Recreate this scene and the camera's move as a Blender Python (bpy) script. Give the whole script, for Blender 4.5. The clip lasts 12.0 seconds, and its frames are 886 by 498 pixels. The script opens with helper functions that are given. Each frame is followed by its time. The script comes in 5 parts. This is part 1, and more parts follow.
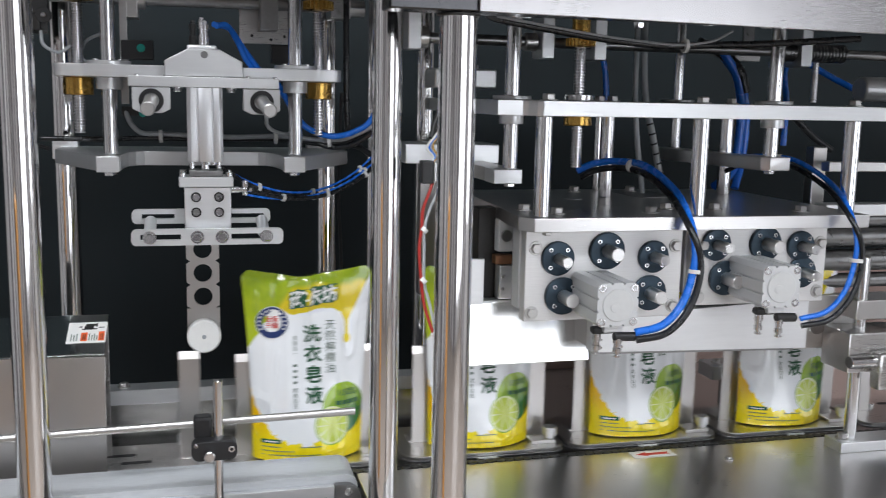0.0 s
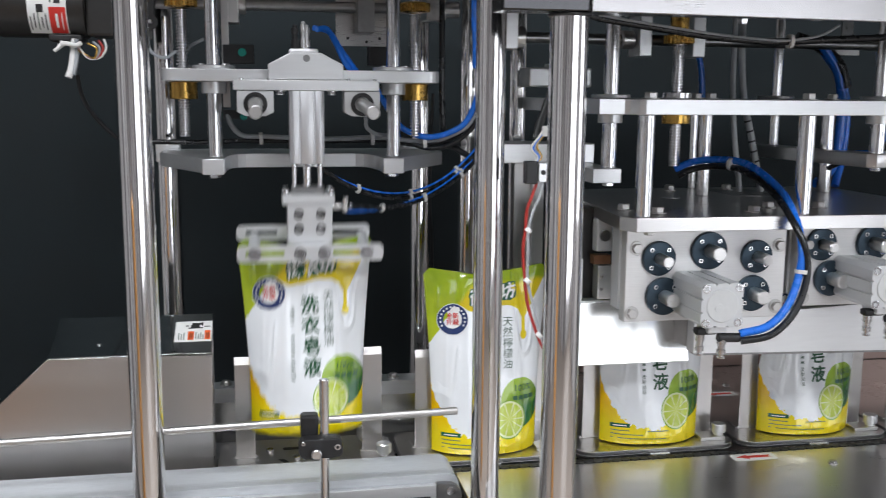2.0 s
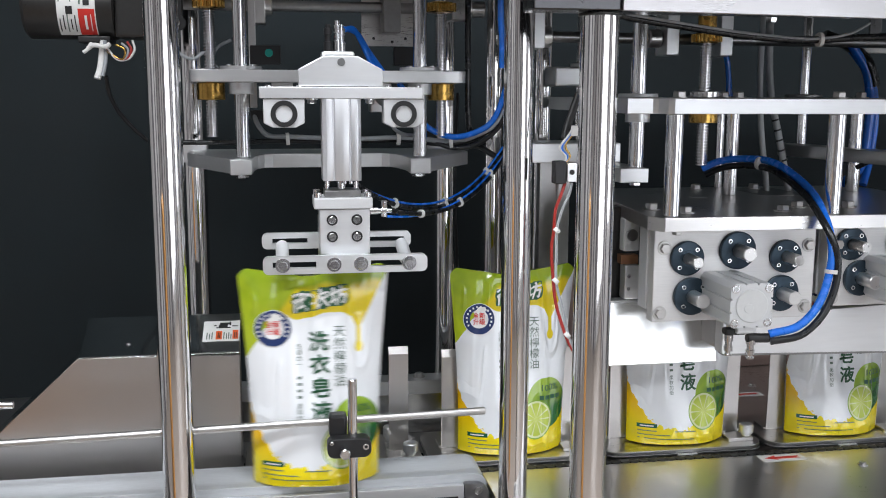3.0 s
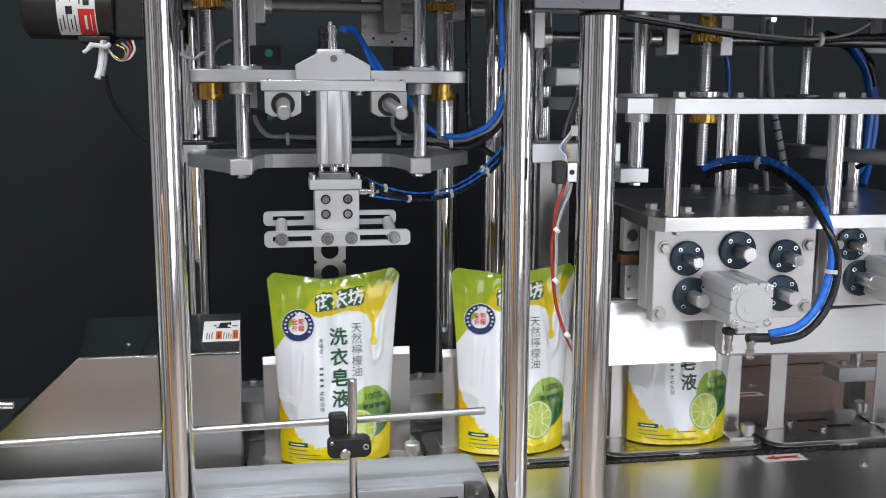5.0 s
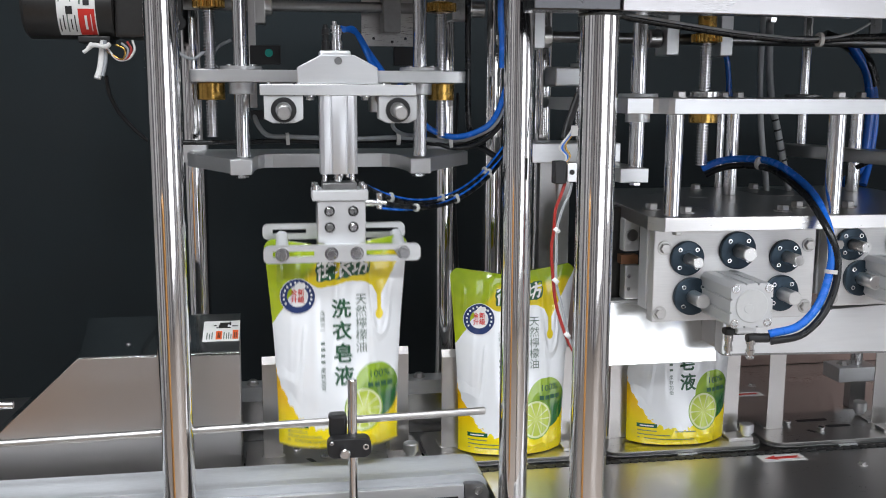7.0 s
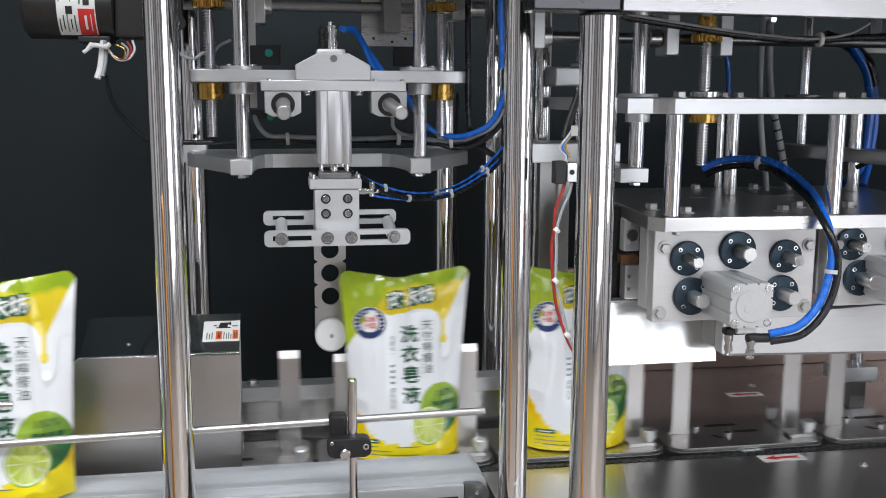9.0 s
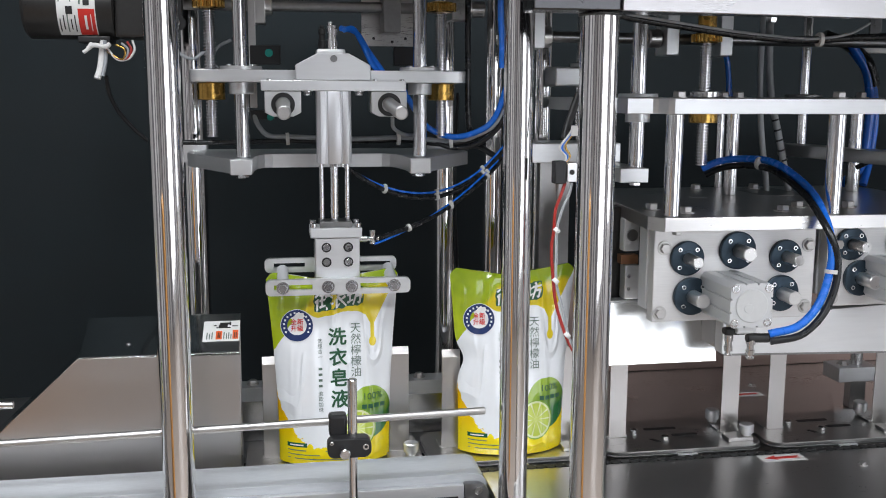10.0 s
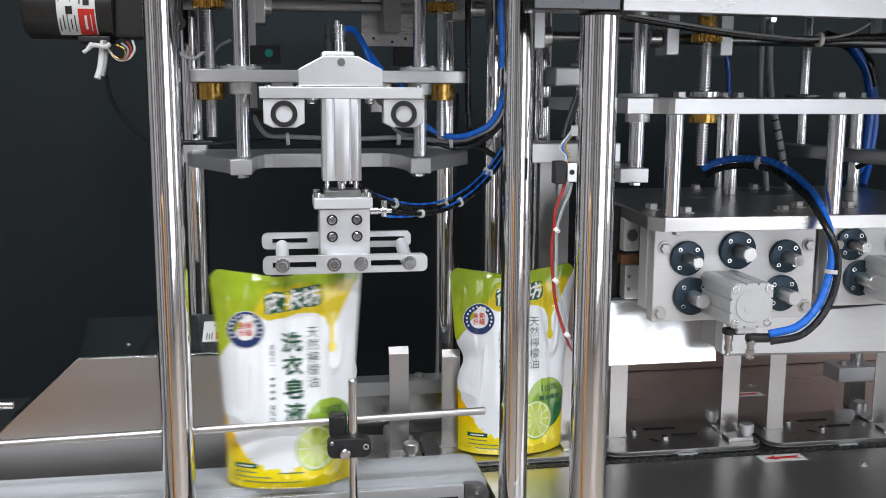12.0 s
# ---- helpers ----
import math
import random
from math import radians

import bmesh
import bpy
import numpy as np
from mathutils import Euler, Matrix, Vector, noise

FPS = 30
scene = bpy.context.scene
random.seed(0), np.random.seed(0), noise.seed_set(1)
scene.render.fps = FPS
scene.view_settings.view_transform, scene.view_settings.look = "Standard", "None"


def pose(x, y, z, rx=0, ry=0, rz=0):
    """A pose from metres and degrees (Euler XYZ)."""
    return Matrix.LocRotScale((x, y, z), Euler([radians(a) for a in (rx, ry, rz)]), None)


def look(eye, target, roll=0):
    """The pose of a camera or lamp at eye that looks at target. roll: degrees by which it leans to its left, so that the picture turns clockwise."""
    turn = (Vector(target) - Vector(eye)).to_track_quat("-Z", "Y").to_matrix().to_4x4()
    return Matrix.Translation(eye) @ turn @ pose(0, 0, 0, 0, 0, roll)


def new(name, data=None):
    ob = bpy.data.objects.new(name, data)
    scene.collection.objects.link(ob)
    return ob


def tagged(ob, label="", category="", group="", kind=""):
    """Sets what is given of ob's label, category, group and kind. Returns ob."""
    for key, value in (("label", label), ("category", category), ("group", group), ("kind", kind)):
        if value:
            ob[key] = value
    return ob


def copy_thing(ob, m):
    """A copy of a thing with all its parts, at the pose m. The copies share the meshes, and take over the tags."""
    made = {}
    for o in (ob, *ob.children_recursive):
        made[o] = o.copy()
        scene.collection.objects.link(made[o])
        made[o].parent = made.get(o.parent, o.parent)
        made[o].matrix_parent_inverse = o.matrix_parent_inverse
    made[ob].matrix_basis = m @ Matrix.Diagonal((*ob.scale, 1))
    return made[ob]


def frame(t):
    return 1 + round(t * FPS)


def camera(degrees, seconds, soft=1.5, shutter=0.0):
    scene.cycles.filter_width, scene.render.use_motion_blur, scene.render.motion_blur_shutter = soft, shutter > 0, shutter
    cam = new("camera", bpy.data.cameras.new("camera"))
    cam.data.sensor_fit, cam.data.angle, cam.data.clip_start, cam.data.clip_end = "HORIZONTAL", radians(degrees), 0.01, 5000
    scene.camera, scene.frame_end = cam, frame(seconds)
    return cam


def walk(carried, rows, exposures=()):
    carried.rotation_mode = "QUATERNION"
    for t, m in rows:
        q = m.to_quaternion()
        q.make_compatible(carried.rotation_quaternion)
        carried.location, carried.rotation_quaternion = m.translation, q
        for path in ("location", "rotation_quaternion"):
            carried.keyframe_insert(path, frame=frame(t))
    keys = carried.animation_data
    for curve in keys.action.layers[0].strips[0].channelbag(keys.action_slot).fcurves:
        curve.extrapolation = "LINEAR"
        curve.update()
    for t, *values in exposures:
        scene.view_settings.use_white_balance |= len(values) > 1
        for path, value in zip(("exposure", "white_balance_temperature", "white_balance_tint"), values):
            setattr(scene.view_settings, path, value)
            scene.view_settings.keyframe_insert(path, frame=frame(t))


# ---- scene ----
cam = camera(49.0, 12.0, soft=1.0, shutter=0.8)
HOLD = pose(0, 0, 1.5, 80.9, -0.23, -9.6)
PATH = []
for i in range(6):
    f = 1 - i / 6.0
    PATH.append((2.53 * (1 - f), pose(0.0710 * f, -0.0127 * f, 1.5 - 0.0050 * f, 80.9 + 0.235 * f, -0.23 - 0.94 * f, -9.6 - 4.98 * f)))
PATH += [(2.53, HOLD), (2.6, HOLD), (7.0, HOLD), (12.0, HOLD)]
walk(cam, PATH)

# ---- light: a closed bright hall with ceiling panels, one large window behind the camera, added fill ----
world = bpy.data.worlds.new("hall_sky")
scene.world = world
world.use_nodes = True
sky = world.node_tree.nodes.new("ShaderNodeTexSky")
sky.sky_type, sky.sun_disc = "NISHITA", False
sky.sun_elevation, sky.sun_rotation = radians(40), radians(160)
world.node_tree.links.new(sky.outputs[0], world.node_tree.nodes["Background"].inputs[0])
world.node_tree.nodes["Background"].inputs[1].default_value = 0.1
scene.view_settings.exposure = 0.04


def area_lamp(name, m, sx, sy, watts, colour=(1, 1, 1)):
    data = bpy.data.lights.new(name, "AREA")
    data.shape, data.size, data.size_y, data.energy, data.color = "RECTANGLE", sx, sy, watts, colour
    ob = new(name, data)
    ob.matrix_world = m
    return ob


# the last lamp is unseen fill, added behind the machine to brighten the curtain
for lx, ly, lw in ((-1.0, -0.4, 46), (1.3, -0.4, 40), (-0.3, 0.8, 33), (2.0, 0.9, 25), (0.3, 2.5, 14)):
    area_lamp("ceiling_and_fill_lamp", pose(lx, ly, 2.93), 1.6, 0.35, lw, (0.91, 0.945, 1.0))
for wx, ww in ((1.30, 0.50), (1.87, 0.52), (2.46, 0.52), (3.05, 0.52), (3.52, 0.30)):
    area_lamp("window_light", look((wx, -2.9, 1.3), (wx, 1.5, 1.3)), ww, 1.9, 16 * ww, (0.89, 0.932, 1.0))
# fill added from the east to brighten the right side; no window there
area_lamp("side_fill_light", look((3.6, 0.4, 1.6), (0.6, 1.7, 1.1)), 1.4, 1.4, 13, (0.89, 0.932, 1.0))


# ---- materials ----
def mat(name, colour, rough=0.5, metal=0.0, grain=(), amount=0.12, bump=0.05, scale=60.0, coat=0.0, spread=0.08, trans=0.0, dirt=0.0):
    """A surface with grain at two scales; grain: stretch of the fine noise along x, y, z."""
    m = bpy.data.materials.new(name)
    m.use_nodes = True
    nt = m.node_tree
    b = nt.nodes["Principled BSDF"]
    tc = nt.nodes.new("ShaderNodeTexCoord")
    mp = nt.nodes.new("ShaderNodeMapping")
    mp.inputs["Scale"].default_value = grain or (1, 1, 1)
    fine = nt.nodes.new("ShaderNodeTexNoise")
    fine.inputs["Scale"].default_value, fine.inputs["Detail"].default_value = scale, 4
    wide = nt.nodes.new("ShaderNodeTexNoise")
    wide.inputs["Scale"].default_value, wide.inputs["Detail"].default_value = 7.0, 3
    nt.links.new(tc.outputs["Object"], mp.inputs[0])
    nt.links.new(mp.outputs[0], fine.inputs["Vector"])
    nt.links.new(tc.outputs["Object"], wide.inputs["Vector"])
    mix = nt.nodes.new("ShaderNodeMath")
    mix.operation = "ADD"
    nt.links.new(fine.outputs[0], mix.inputs[0])
    nt.links.new(wide.outputs[0], mix.inputs[1])
    ramp = nt.nodes.new("ShaderNodeMapRange")
    ramp.inputs["From Min"].default_value, ramp.inputs["From Max"].default_value = 0.6, 1.4
    ramp.inputs["To Min"].default_value, ramp.inputs["To Max"].default_value = 1 - amount - dirt, 1 + amount
    nt.links.new(mix.outputs[0], ramp.inputs[0])
    col = nt.nodes.new("ShaderNodeVectorMath")
    col.operation = "SCALE"
    col.inputs[0].default_value = colour
    nt.links.new(ramp.outputs[0], col.inputs["Scale"])
    nt.links.new(col.outputs[0], b.inputs["Base Color"])
    rr = nt.nodes.new("ShaderNodeMapRange")
    rr.inputs["From Min"].default_value, rr.inputs["From Max"].default_value = 0.6, 1.4
    rr.inputs["To Min"].default_value, rr.inputs["To Max"].default_value = max(0.02, rough - spread), min(1, rough + spread)
    nt.links.new(mix.outputs[0], rr.inputs[0])
    nt.links.new(rr.outputs[0], b.inputs["Roughness"])
    b.inputs["Metallic"].default_value = metal
    b.inputs["Coat Weight"].default_value = coat
    b.inputs["Coat Roughness"].default_value = 0.08
    b.inputs["Transmission Weight"].default_value = trans
    if bump:
        bp = nt.nodes.new("ShaderNodeBump")
        bp.inputs["Strength"].default_value, bp.inputs["Distance"].default_value = bump, 0.001
        nt.links.new(fine.outputs[0], bp.inputs["Height"])
        nt.links.new(bp.outputs[0], b.inputs["Normal"])
    return m


CHROME = mat("polished_steel_tube", (0.88, 0.865, 0.86), 0.07, 1.0, (1, 1, 0.05), 0.04, 0.03, 90, spread=0.03)
ROD = mat("ground_steel_rod", (0.78, 0.78, 0.79), 0.16, 1.0, (1, 1, 6), 0.06, 0.04, 60, spread=0.05)
PUSHROD = mat("bright_turned_steel", (0.72, 0.71, 0.70), 0.30, 1.0, (1, 6, 1), 0.06, 0.03, 200)
TURNED = mat("lathe_turned_steel", (0.55, 0.54, 0.53), 0.40, 1.0, (1, 6, 1), 0.10, 0.10, 300)
STEEL = mat("brushed_stainless", (0.60, 0.59, 0.58), 0.30, 1.0, (0.05, 1, 1), 0.04, 0.015, 1100, spread=0.05)
STEEL_UP = mat("brushed_stainless_upright", (0.62, 0.60, 0.585), 0.30, 1.0, (1, 1, 0.04), 0.008, 0.001, 1100, spread=0.012)
BRIGHT = mat("bright_stainless_plate", (0.82, 0.82, 0.81), 0.20, 1.0, (0.06, 1, 1), 0.03, 0.03, 200, spread=0.04)
MIRROR = mat("mirror_polished_steel", (0.50, 0.53, 0.53), 0.09, 1.0, (), 0.05, 0.02, 60, spread=0.04)
SATIN = mat("satin_ground_plate", (0.66, 0.65, 0.645), 0.31, 1.0, (0.05, 1, 1), 0.04, 0.012, 900, spread=0.05)
# also colours the plate that stands for shade between the sealing heads
DARKSTEEL = mat("dark_steel", (0.30, 0.30, 0.30), 0.32, 1.0, (), 0.2, 0.1, 60)
ALU = mat("satin_aluminium", (0.78, 0.79, 0.80), 0.38, 0.85, (0.1, 1, 1), 0.05, 0.05, 160)
ALU_UP = mat("extruded_aluminium", (0.74, 0.75, 0.77), 0.36, 0.85, (1, 1, 0.04), 0.05, 0.05, 160)
CAST = mat("blasted_aluminium", (0.65, 0.66, 0.67), 0.55, 0.45, (), 0.06, 0.15, 500)
FACE = mat("ground_aluminium_face", (0.72, 0.715, 0.71), 0.45, 0.6, (0.05, 1, 1), 0.07, 0.05, 700)
BRASS = mat("brass", (0.62, 0.38, 0.10), 0.26, 1.0, (), 0.18, 0.1, 70)
COPPER = mat("dull_copper", (0.26, 0.13, 0.07), 0.4, 0.6, (), 0.2, 0.1, 70)
# polished flanges coloured near-black in place of what they mirror
DARKFLANGE = mat("darkened_steel_flange", (0.035, 0.055, 0.075), 0.33, 0.7, (), 0.3, 0.1, 80)
BLACK = mat("black_plastic", (0.012, 0.012, 0.013), 0.42, 0.0, (), 0.25, 0.1, 90)
BLACKPAINT = mat("black_painted_metal", (0.018, 0.017, 0.016), 0.35, 0.0, (), 0.25, 0.1, 140)
HOSEBLACK = mat("black_air_hose", (0.010, 0.011, 0.013), 0.28, 0.0, (), 0.2, 0.05, 60)
HOSEBLUE = mat("blue_air_hose", (0.012, 0.18, 0.80), 0.25, 0.0, (), 0.2, 0.05, 60, coat=0.3)
GREY = mat("grey_cable", (0.33, 0.35, 0.37), 0.4, 0.0, (), 0.15, 0.05, 60)
RED = mat("red_wire", (0.36, 0.025, 0.018), 0.4)
WHITEPL = mat("white_plastic", (0.80, 0.80, 0.78), 0.4, 0.0, (), 0.04, 0.05, 90)
CAPGREY = mat("pale_grey_cap", (0.62, 0.63, 0.63), 0.45, 0.0, (), 0.05, 0.06, 90)
# polished beam end: its dark reflection is put into the base colour
DARKENED = mat("darkened_beam_steel", (0.10, 0.10, 0.105), 0.22, 1.0, (), 0.15, 0.03, 60)
BEAM = mat("satin_beam_skin", (0.45, 0.44, 0.445), 0.25, 1.0, (0.05, 1, 1), 0.02, 0.008, 900, spread=0.05)
BELT = mat("grey_belt", (0.46, 0.48, 0.50), 0.42, 0.0, (0.2, 1, 1), 0.08, 0.12, 260, dirt=0.05)
SEAL = mat("teal_enamel", (0.0, 0.30, 0.24), 0.35)
CLEAR = mat("clear_tube", (0.45, 0.47, 0.48), 0.15, 0.0, (), 0.1, 0.02, 60)
CURTAIN = mat("black_cloth", (0.0120, 0.0180, 0.0208), 0.92, 0.0, (1, 1, 0.3), 0.3, 0.3, 400)
WALL = mat("pale_hall_wall", (0.60, 0.59, 0.59), 0.8, 0.0, (), 0.05, 0.1, 30)
FLOORM = mat("tan_floor", (0.33, 0.28, 0.24), 0.45, 0.0, (), 0.15, 0.1, 12)
PAPER = mat("white_label", (0.78, 0.78, 0.76), 0.45, 0.0, (), 0.03, 0.02, 90)
INK = mat("black_ink", (0.015, 0.015, 0.015), 0.5)
ORANGE = mat("orange_ink", (0.80, 0.13, 0.03), 0.5)
REDINK = mat("red_ink", (0.60, 0.03, 0.02), 0.5)
CHAIN = mat("dark_chain", (0.008, 0.008, 0.008), 0.5, 0.0, (), 0.3, 0.2, 90)
GREENINK = mat("dark_green_ink", (0.012, 0.085, 0.035), 0.4)
NAVYINK = mat("navy_ink", (0.012, 0.03, 0.12), 0.4)
GREYINK = mat("grey_green_ink", (0.10, 0.15, 0.12), 0.4)
WHITEINK = mat("white_ink", (0.80, 0.80, 0.78), 0.35)


DUSK = mat("dark_wall_paint", (0.15, 0.14, 0.15), 0.6, 0.0, (), 0.06, 0.08, 40)
CARTON = mat("brown_cardboard", (0.60, 0.30, 0.09), 0.75, 0.0, (1, 1, 0.3), 0.08, 0.1, 120)
# brown reflection put into the panel's colour, for the rear deck to mirror
BACKPANEL = mat("brown_tinted_steel", (0.30, 0.22, 0.195), 0.34, 1.0, (0.05, 1, 1), 0.05, 0.02, 900, spread=0.05)


# ---- mesh helpers ----
ORIGIN = {}


def thing(name, origin, label, category, group=""):
    ob = new(name)
    ob.empty_display_size = 0.05
    ob.location = origin
    ORIGIN[ob] = Vector(origin)
    return tagged(ob, label, category, group)


def part(name, bm, material, parent, label=""):
    """Links a bmesh, made in world places, as one mesh under a thing or a part."""
    me = bpy.data.meshes.new(name)
    if parent is not None:
        bmesh.ops.translate(bm, verts=bm.verts, vec=-ORIGIN[parent])
    bm.to_mesh(me)
    bm.free()
    me.polygons.foreach_set("use_smooth", [True] * len(me.polygons))
    me.set_sharp_from_angle(angle=radians(20))
    me.materials.append(material)
    ob = new(name, me)
    if parent is not None:
        ob.parent = parent
        ORIGIN[ob] = ORIGIN[parent]
    if label:
        ob["label"] = label
    return ob


def setting(name, bm, material, label=""):
    ob = part(name, bm, material, None, label)
    ob["kind"] = "structure"
    return ob


def merge(bm, tmp):
    me = bpy.data.meshes.new("tmp")
    tmp.to_mesh(me)
    tmp.free()
    bm.from_mesh(me)
    bpy.data.meshes.remove(me)
    return bm


def soften(tmp, bev, seg=2):
    if bev:
        edges = [e for e in tmp.edges if len(e.link_faces) == 2 and e.calc_face_angle(0) > 0.6]
        bmesh.ops.bevel(tmp, geom=edges, offset=bev, segments=seg, affect="EDGES", profile=0.5)


def box(x0, x1, y0, y1, z0, z1, bev=0.0015, bm=None):
    tmp = bmesh.new()
    bmesh.ops.create_cube(tmp, size=1, matrix=Matrix.LocRotScale(((x0 + x1) / 2, (y0 + y1) / 2, (z0 + z1) / 2), None,
                                                                (abs(x1 - x0), abs(y1 - y0), abs(z1 - z0))))
    soften(tmp, bev)
    return merge(bm or bmesh.new(), tmp)


def aim(p0, p1):
    d = Vector(p1) - Vector(p0)
    return Matrix.Translation(p0) @ d.to_track_quat("Z", "Y").to_matrix().to_4x4(), d.length


def lathe(p0, p1, profile, seg=24, bm=None):
    """Turns a profile of (radius, way along) about the axis from p0 to p1; way runs from 0 to 1."""
    bm = bm or bmesh.new()
    m, length = aim(p0, p1)
    seg = seg if seg == 6 else max(seg, 20)
    rings = []
    for r, h in profile:
        if r < 1e-6:
            rings.append([bm.verts.new(m @ Vector((0, 0, h * length)))])
        else:
            rings.append([bm.verts.new(m @ Vector((r * math.cos(a), r * math.sin(a), h * length)))
                          for a in (2 * math.pi * k / seg for k in range(seg))])
    for a, b in zip(rings, rings[1:]):
        for k in range(seg):
            n = (k + 1) % seg
            if len(a) == 1 and len(b) > 1:
                bm.faces.new((a[0], b[n], b[k]))
            elif len(b) == 1 and len(a) > 1:
                bm.faces.new((a[k], a[n], b[0]))
            elif len(a) > 1:
                bm.faces.new((a[k], a[n], b[n], b[k]))
    return bm


def rod(p0, p1, r, seg=24, bev=0.001, bm=None):
    length = (Vector(p1) - Vector(p0)).length
    e = min(bev, r * 0.4, length * 0.3)
    return lathe(p0, p1, [(0, 0), (r - e, 0), (r, e / length), (r, 1 - e / length), (r - e, 1), (0, 1)], seg, bm)


def screw(p0, p1, r, pitch=0.0058, seg=20):
    length = (Vector(p1) - Vector(p0)).length
    n = int(length / pitch)
    prof = [(0, 0)]
    for k in range(n):
        prof += [(r * 0.74, (k + 0.05) / n), (r, (k + 0.3) / n), (r, (k + 0.6) / n), (r * 0.74, (k + 0.85) / n)]
    return lathe(p0, p1, prof + [(0, 1)], seg)


def poly(pts, axis, a0, a1, bev=0.0015, bm=None):
    """A slab: an outline drawn across one axis and drawn out along it from a0 to a1."""
    tmp = bmesh.new()
    put = {"y": lambda u, v: (u, a0, v), "z": lambda u, v: (u, v, a0), "x": lambda u, v: (a0, u, v)}[axis]
    f = tmp.faces.new([tmp.verts.new(put(u, v)) for u, v in pts])
    ex = bmesh.ops.extrude_face_region(tmp, geom=[f])
    vec = {"x": (a1 - a0, 0, 0), "y": (0, a1 - a0, 0), "z": (0, 0, a1 - a0)}[axis]
    bmesh.ops.translate(tmp, verts=[v for v in ex["geom"] if isinstance(v, bmesh.types.BMVert)], vec=vec)
    bmesh.ops.recalc_face_normals(tmp, faces=tmp.faces)
    soften(tmp, bev)
    return merge(bm or bmesh.new(), tmp)


def rounded(x0, x1, y0, y1, r, seg=6):
    pts = []
    for cx, cy, a in ((x1 - r, y1 - r, 0), (x0 + r, y1 - r, 90), (x0 + r, y0 + r, 180), (x1 - r, y0 + r, 270)):
        for k in range(seg + 1):
            b = radians(a + 90 * k / seg)
            pts.append((cx + r * math.cos(b), cy + r * math.sin(b)))
    return pts


def spline(pts, n=8):
    """A smooth line through points."""
    P = [Vector(p) for p in pts]
    P = [P[0] * 2 - P[1]] + P + [P[-1] * 2 - P[-2]]
    out = []
    for i in range(1, len(P) - 2):
        a, b, c, d = P[i - 1:i + 3]
        for k in range(n):
            t = k / n
            out.append(0.5 * (2 * b + (c - a) * t + (2 * a - 5 * b + 4 * c - d) * t * t + (3 * b - a - 3 * c + d) * t ** 3))
    return out + [P[-2]]


def tube(pts, r, seg=20, n=8, bm=None):
    bm = bm or bmesh.new()
    line = spline(pts, n)
    up, rings = Vector((0.13, 0.31, 0.94)), []
    for i, p in enumerate(line):
        d = (line[min(i + 1, len(line) - 1)] - line[max(i - 1, 0)]).normalized()
        s = d.cross(up)
        s = s.normalized() if s.length > 1e-5 else d.orthogonal().normalized()
        up = s.cross(d).normalized()
        rings.append([bm.verts.new(p + r * (math.cos(a) * s + math.sin(a) * up)) for a in (2 * math.pi * k / seg for k in range(seg))])
    for a, b in zip(rings, rings[1:]):
        for k in range(seg):
            bm.faces.new((a[k], b[k], b[(k + 1) % seg], a[(k + 1) % seg]))
    bm.faces.new(rings[0][::-1]), bm.faces.new(rings[-1])
    bmesh.ops.recalc_face_normals(bm, faces=bm.faces)
    return bm


def bolt_bm(p, axis, r=0.008, h=0.006, bm=None, washer=True):
    """A hexagon head on a washer, standing out along axis from p."""
    p, a = Vector(p), Vector(axis).normalized()
    bm = bm or bmesh.new()
    if washer:
        rod(p, p + a * 0.0022, r * 1.35, 20, 0.0004, bm)
    tmp = lathe(p + a * 0.002, p + a * (0.002 + h), [(0, 0), (r, 0), (r, 0.8), (r * 0.86, 1), (0, 1)], 6)
    return merge(bm, tmp)


def socket_bm(p, axis, r=0.006, h=0.003, bm=None):
    """A socket-head screw with a sunk hexagon."""
    p, a = Vector(p), Vector(axis).normalized()
    return lathe(p, p + a * h, [(r, 0), (r, 0.85), (r * 0.9, 1), (r * 0.52, 1), (r * 0.5, 0.2), (0, 0.2)], 12, bm or bmesh.new())


def bolts(parent, spots, axis, r=0.008, h=0.006, name="bolt", material=None, label=""):
    for p in spots:
        part(name, bolt_bm(p, axis, r, h), material or TURNED, parent, label)


def sockets(parent, spots, axis, r=0.006, h=0.003, material=None):
    for p in spots:
        part("socket_screw", socket_bm(p, axis, r, h), material or ROD, parent)


def flat(x0, x1, y, z0, z1, bm=None):
    return box(x0, x1, y, y + 0.0006, z0, z1, 0, bm)


# ---- hall ----
setting("floor", box(-3.2, 3.8, -3.2, 3.4, -0.1, 0, 0), FLOORM, "tan sealed concrete hall floor")
setting("ceiling", box(-3.2, 3.8, -3.2, 3.4, 3.0, 3.1, 0), WALL, "pale flat hall ceiling")
setting("wall_south", box(-3.3, 3.9, -3.3, -3.2, 0, 3.0, 0), WALL, "plain pale hall wall")
setting("wall_west", box(-3.3, -3.2, -3.2, 3.4, 0, 3.0, 0), WALL, "plain pale hall wall")
setting("wall_east", box(3.8, 3.9, -3.2, 3.4, 0, 3.0, 0), WALL, "plain pale hall wall")
setting("wall_north", box(-3.3, 3.9, 3.4, 3.5, 0, 3.0, 0), WALL, "plain pale hall wall")
fold = []
for k in range(281):
    x = -3.1 + 6.8 * k / 280
    fold.append((x, 2.9 + 0.012 * math.sin(x * 9) + 0.006 * math.sin(x * 23 + 1)))
setting("backdrop", poly(fold + [(x, y + 0.004) for x, y in fold[::-1]], "z", 0.01, 2.95, 0), CURTAIN, "black cloth curtain hung behind the machine")

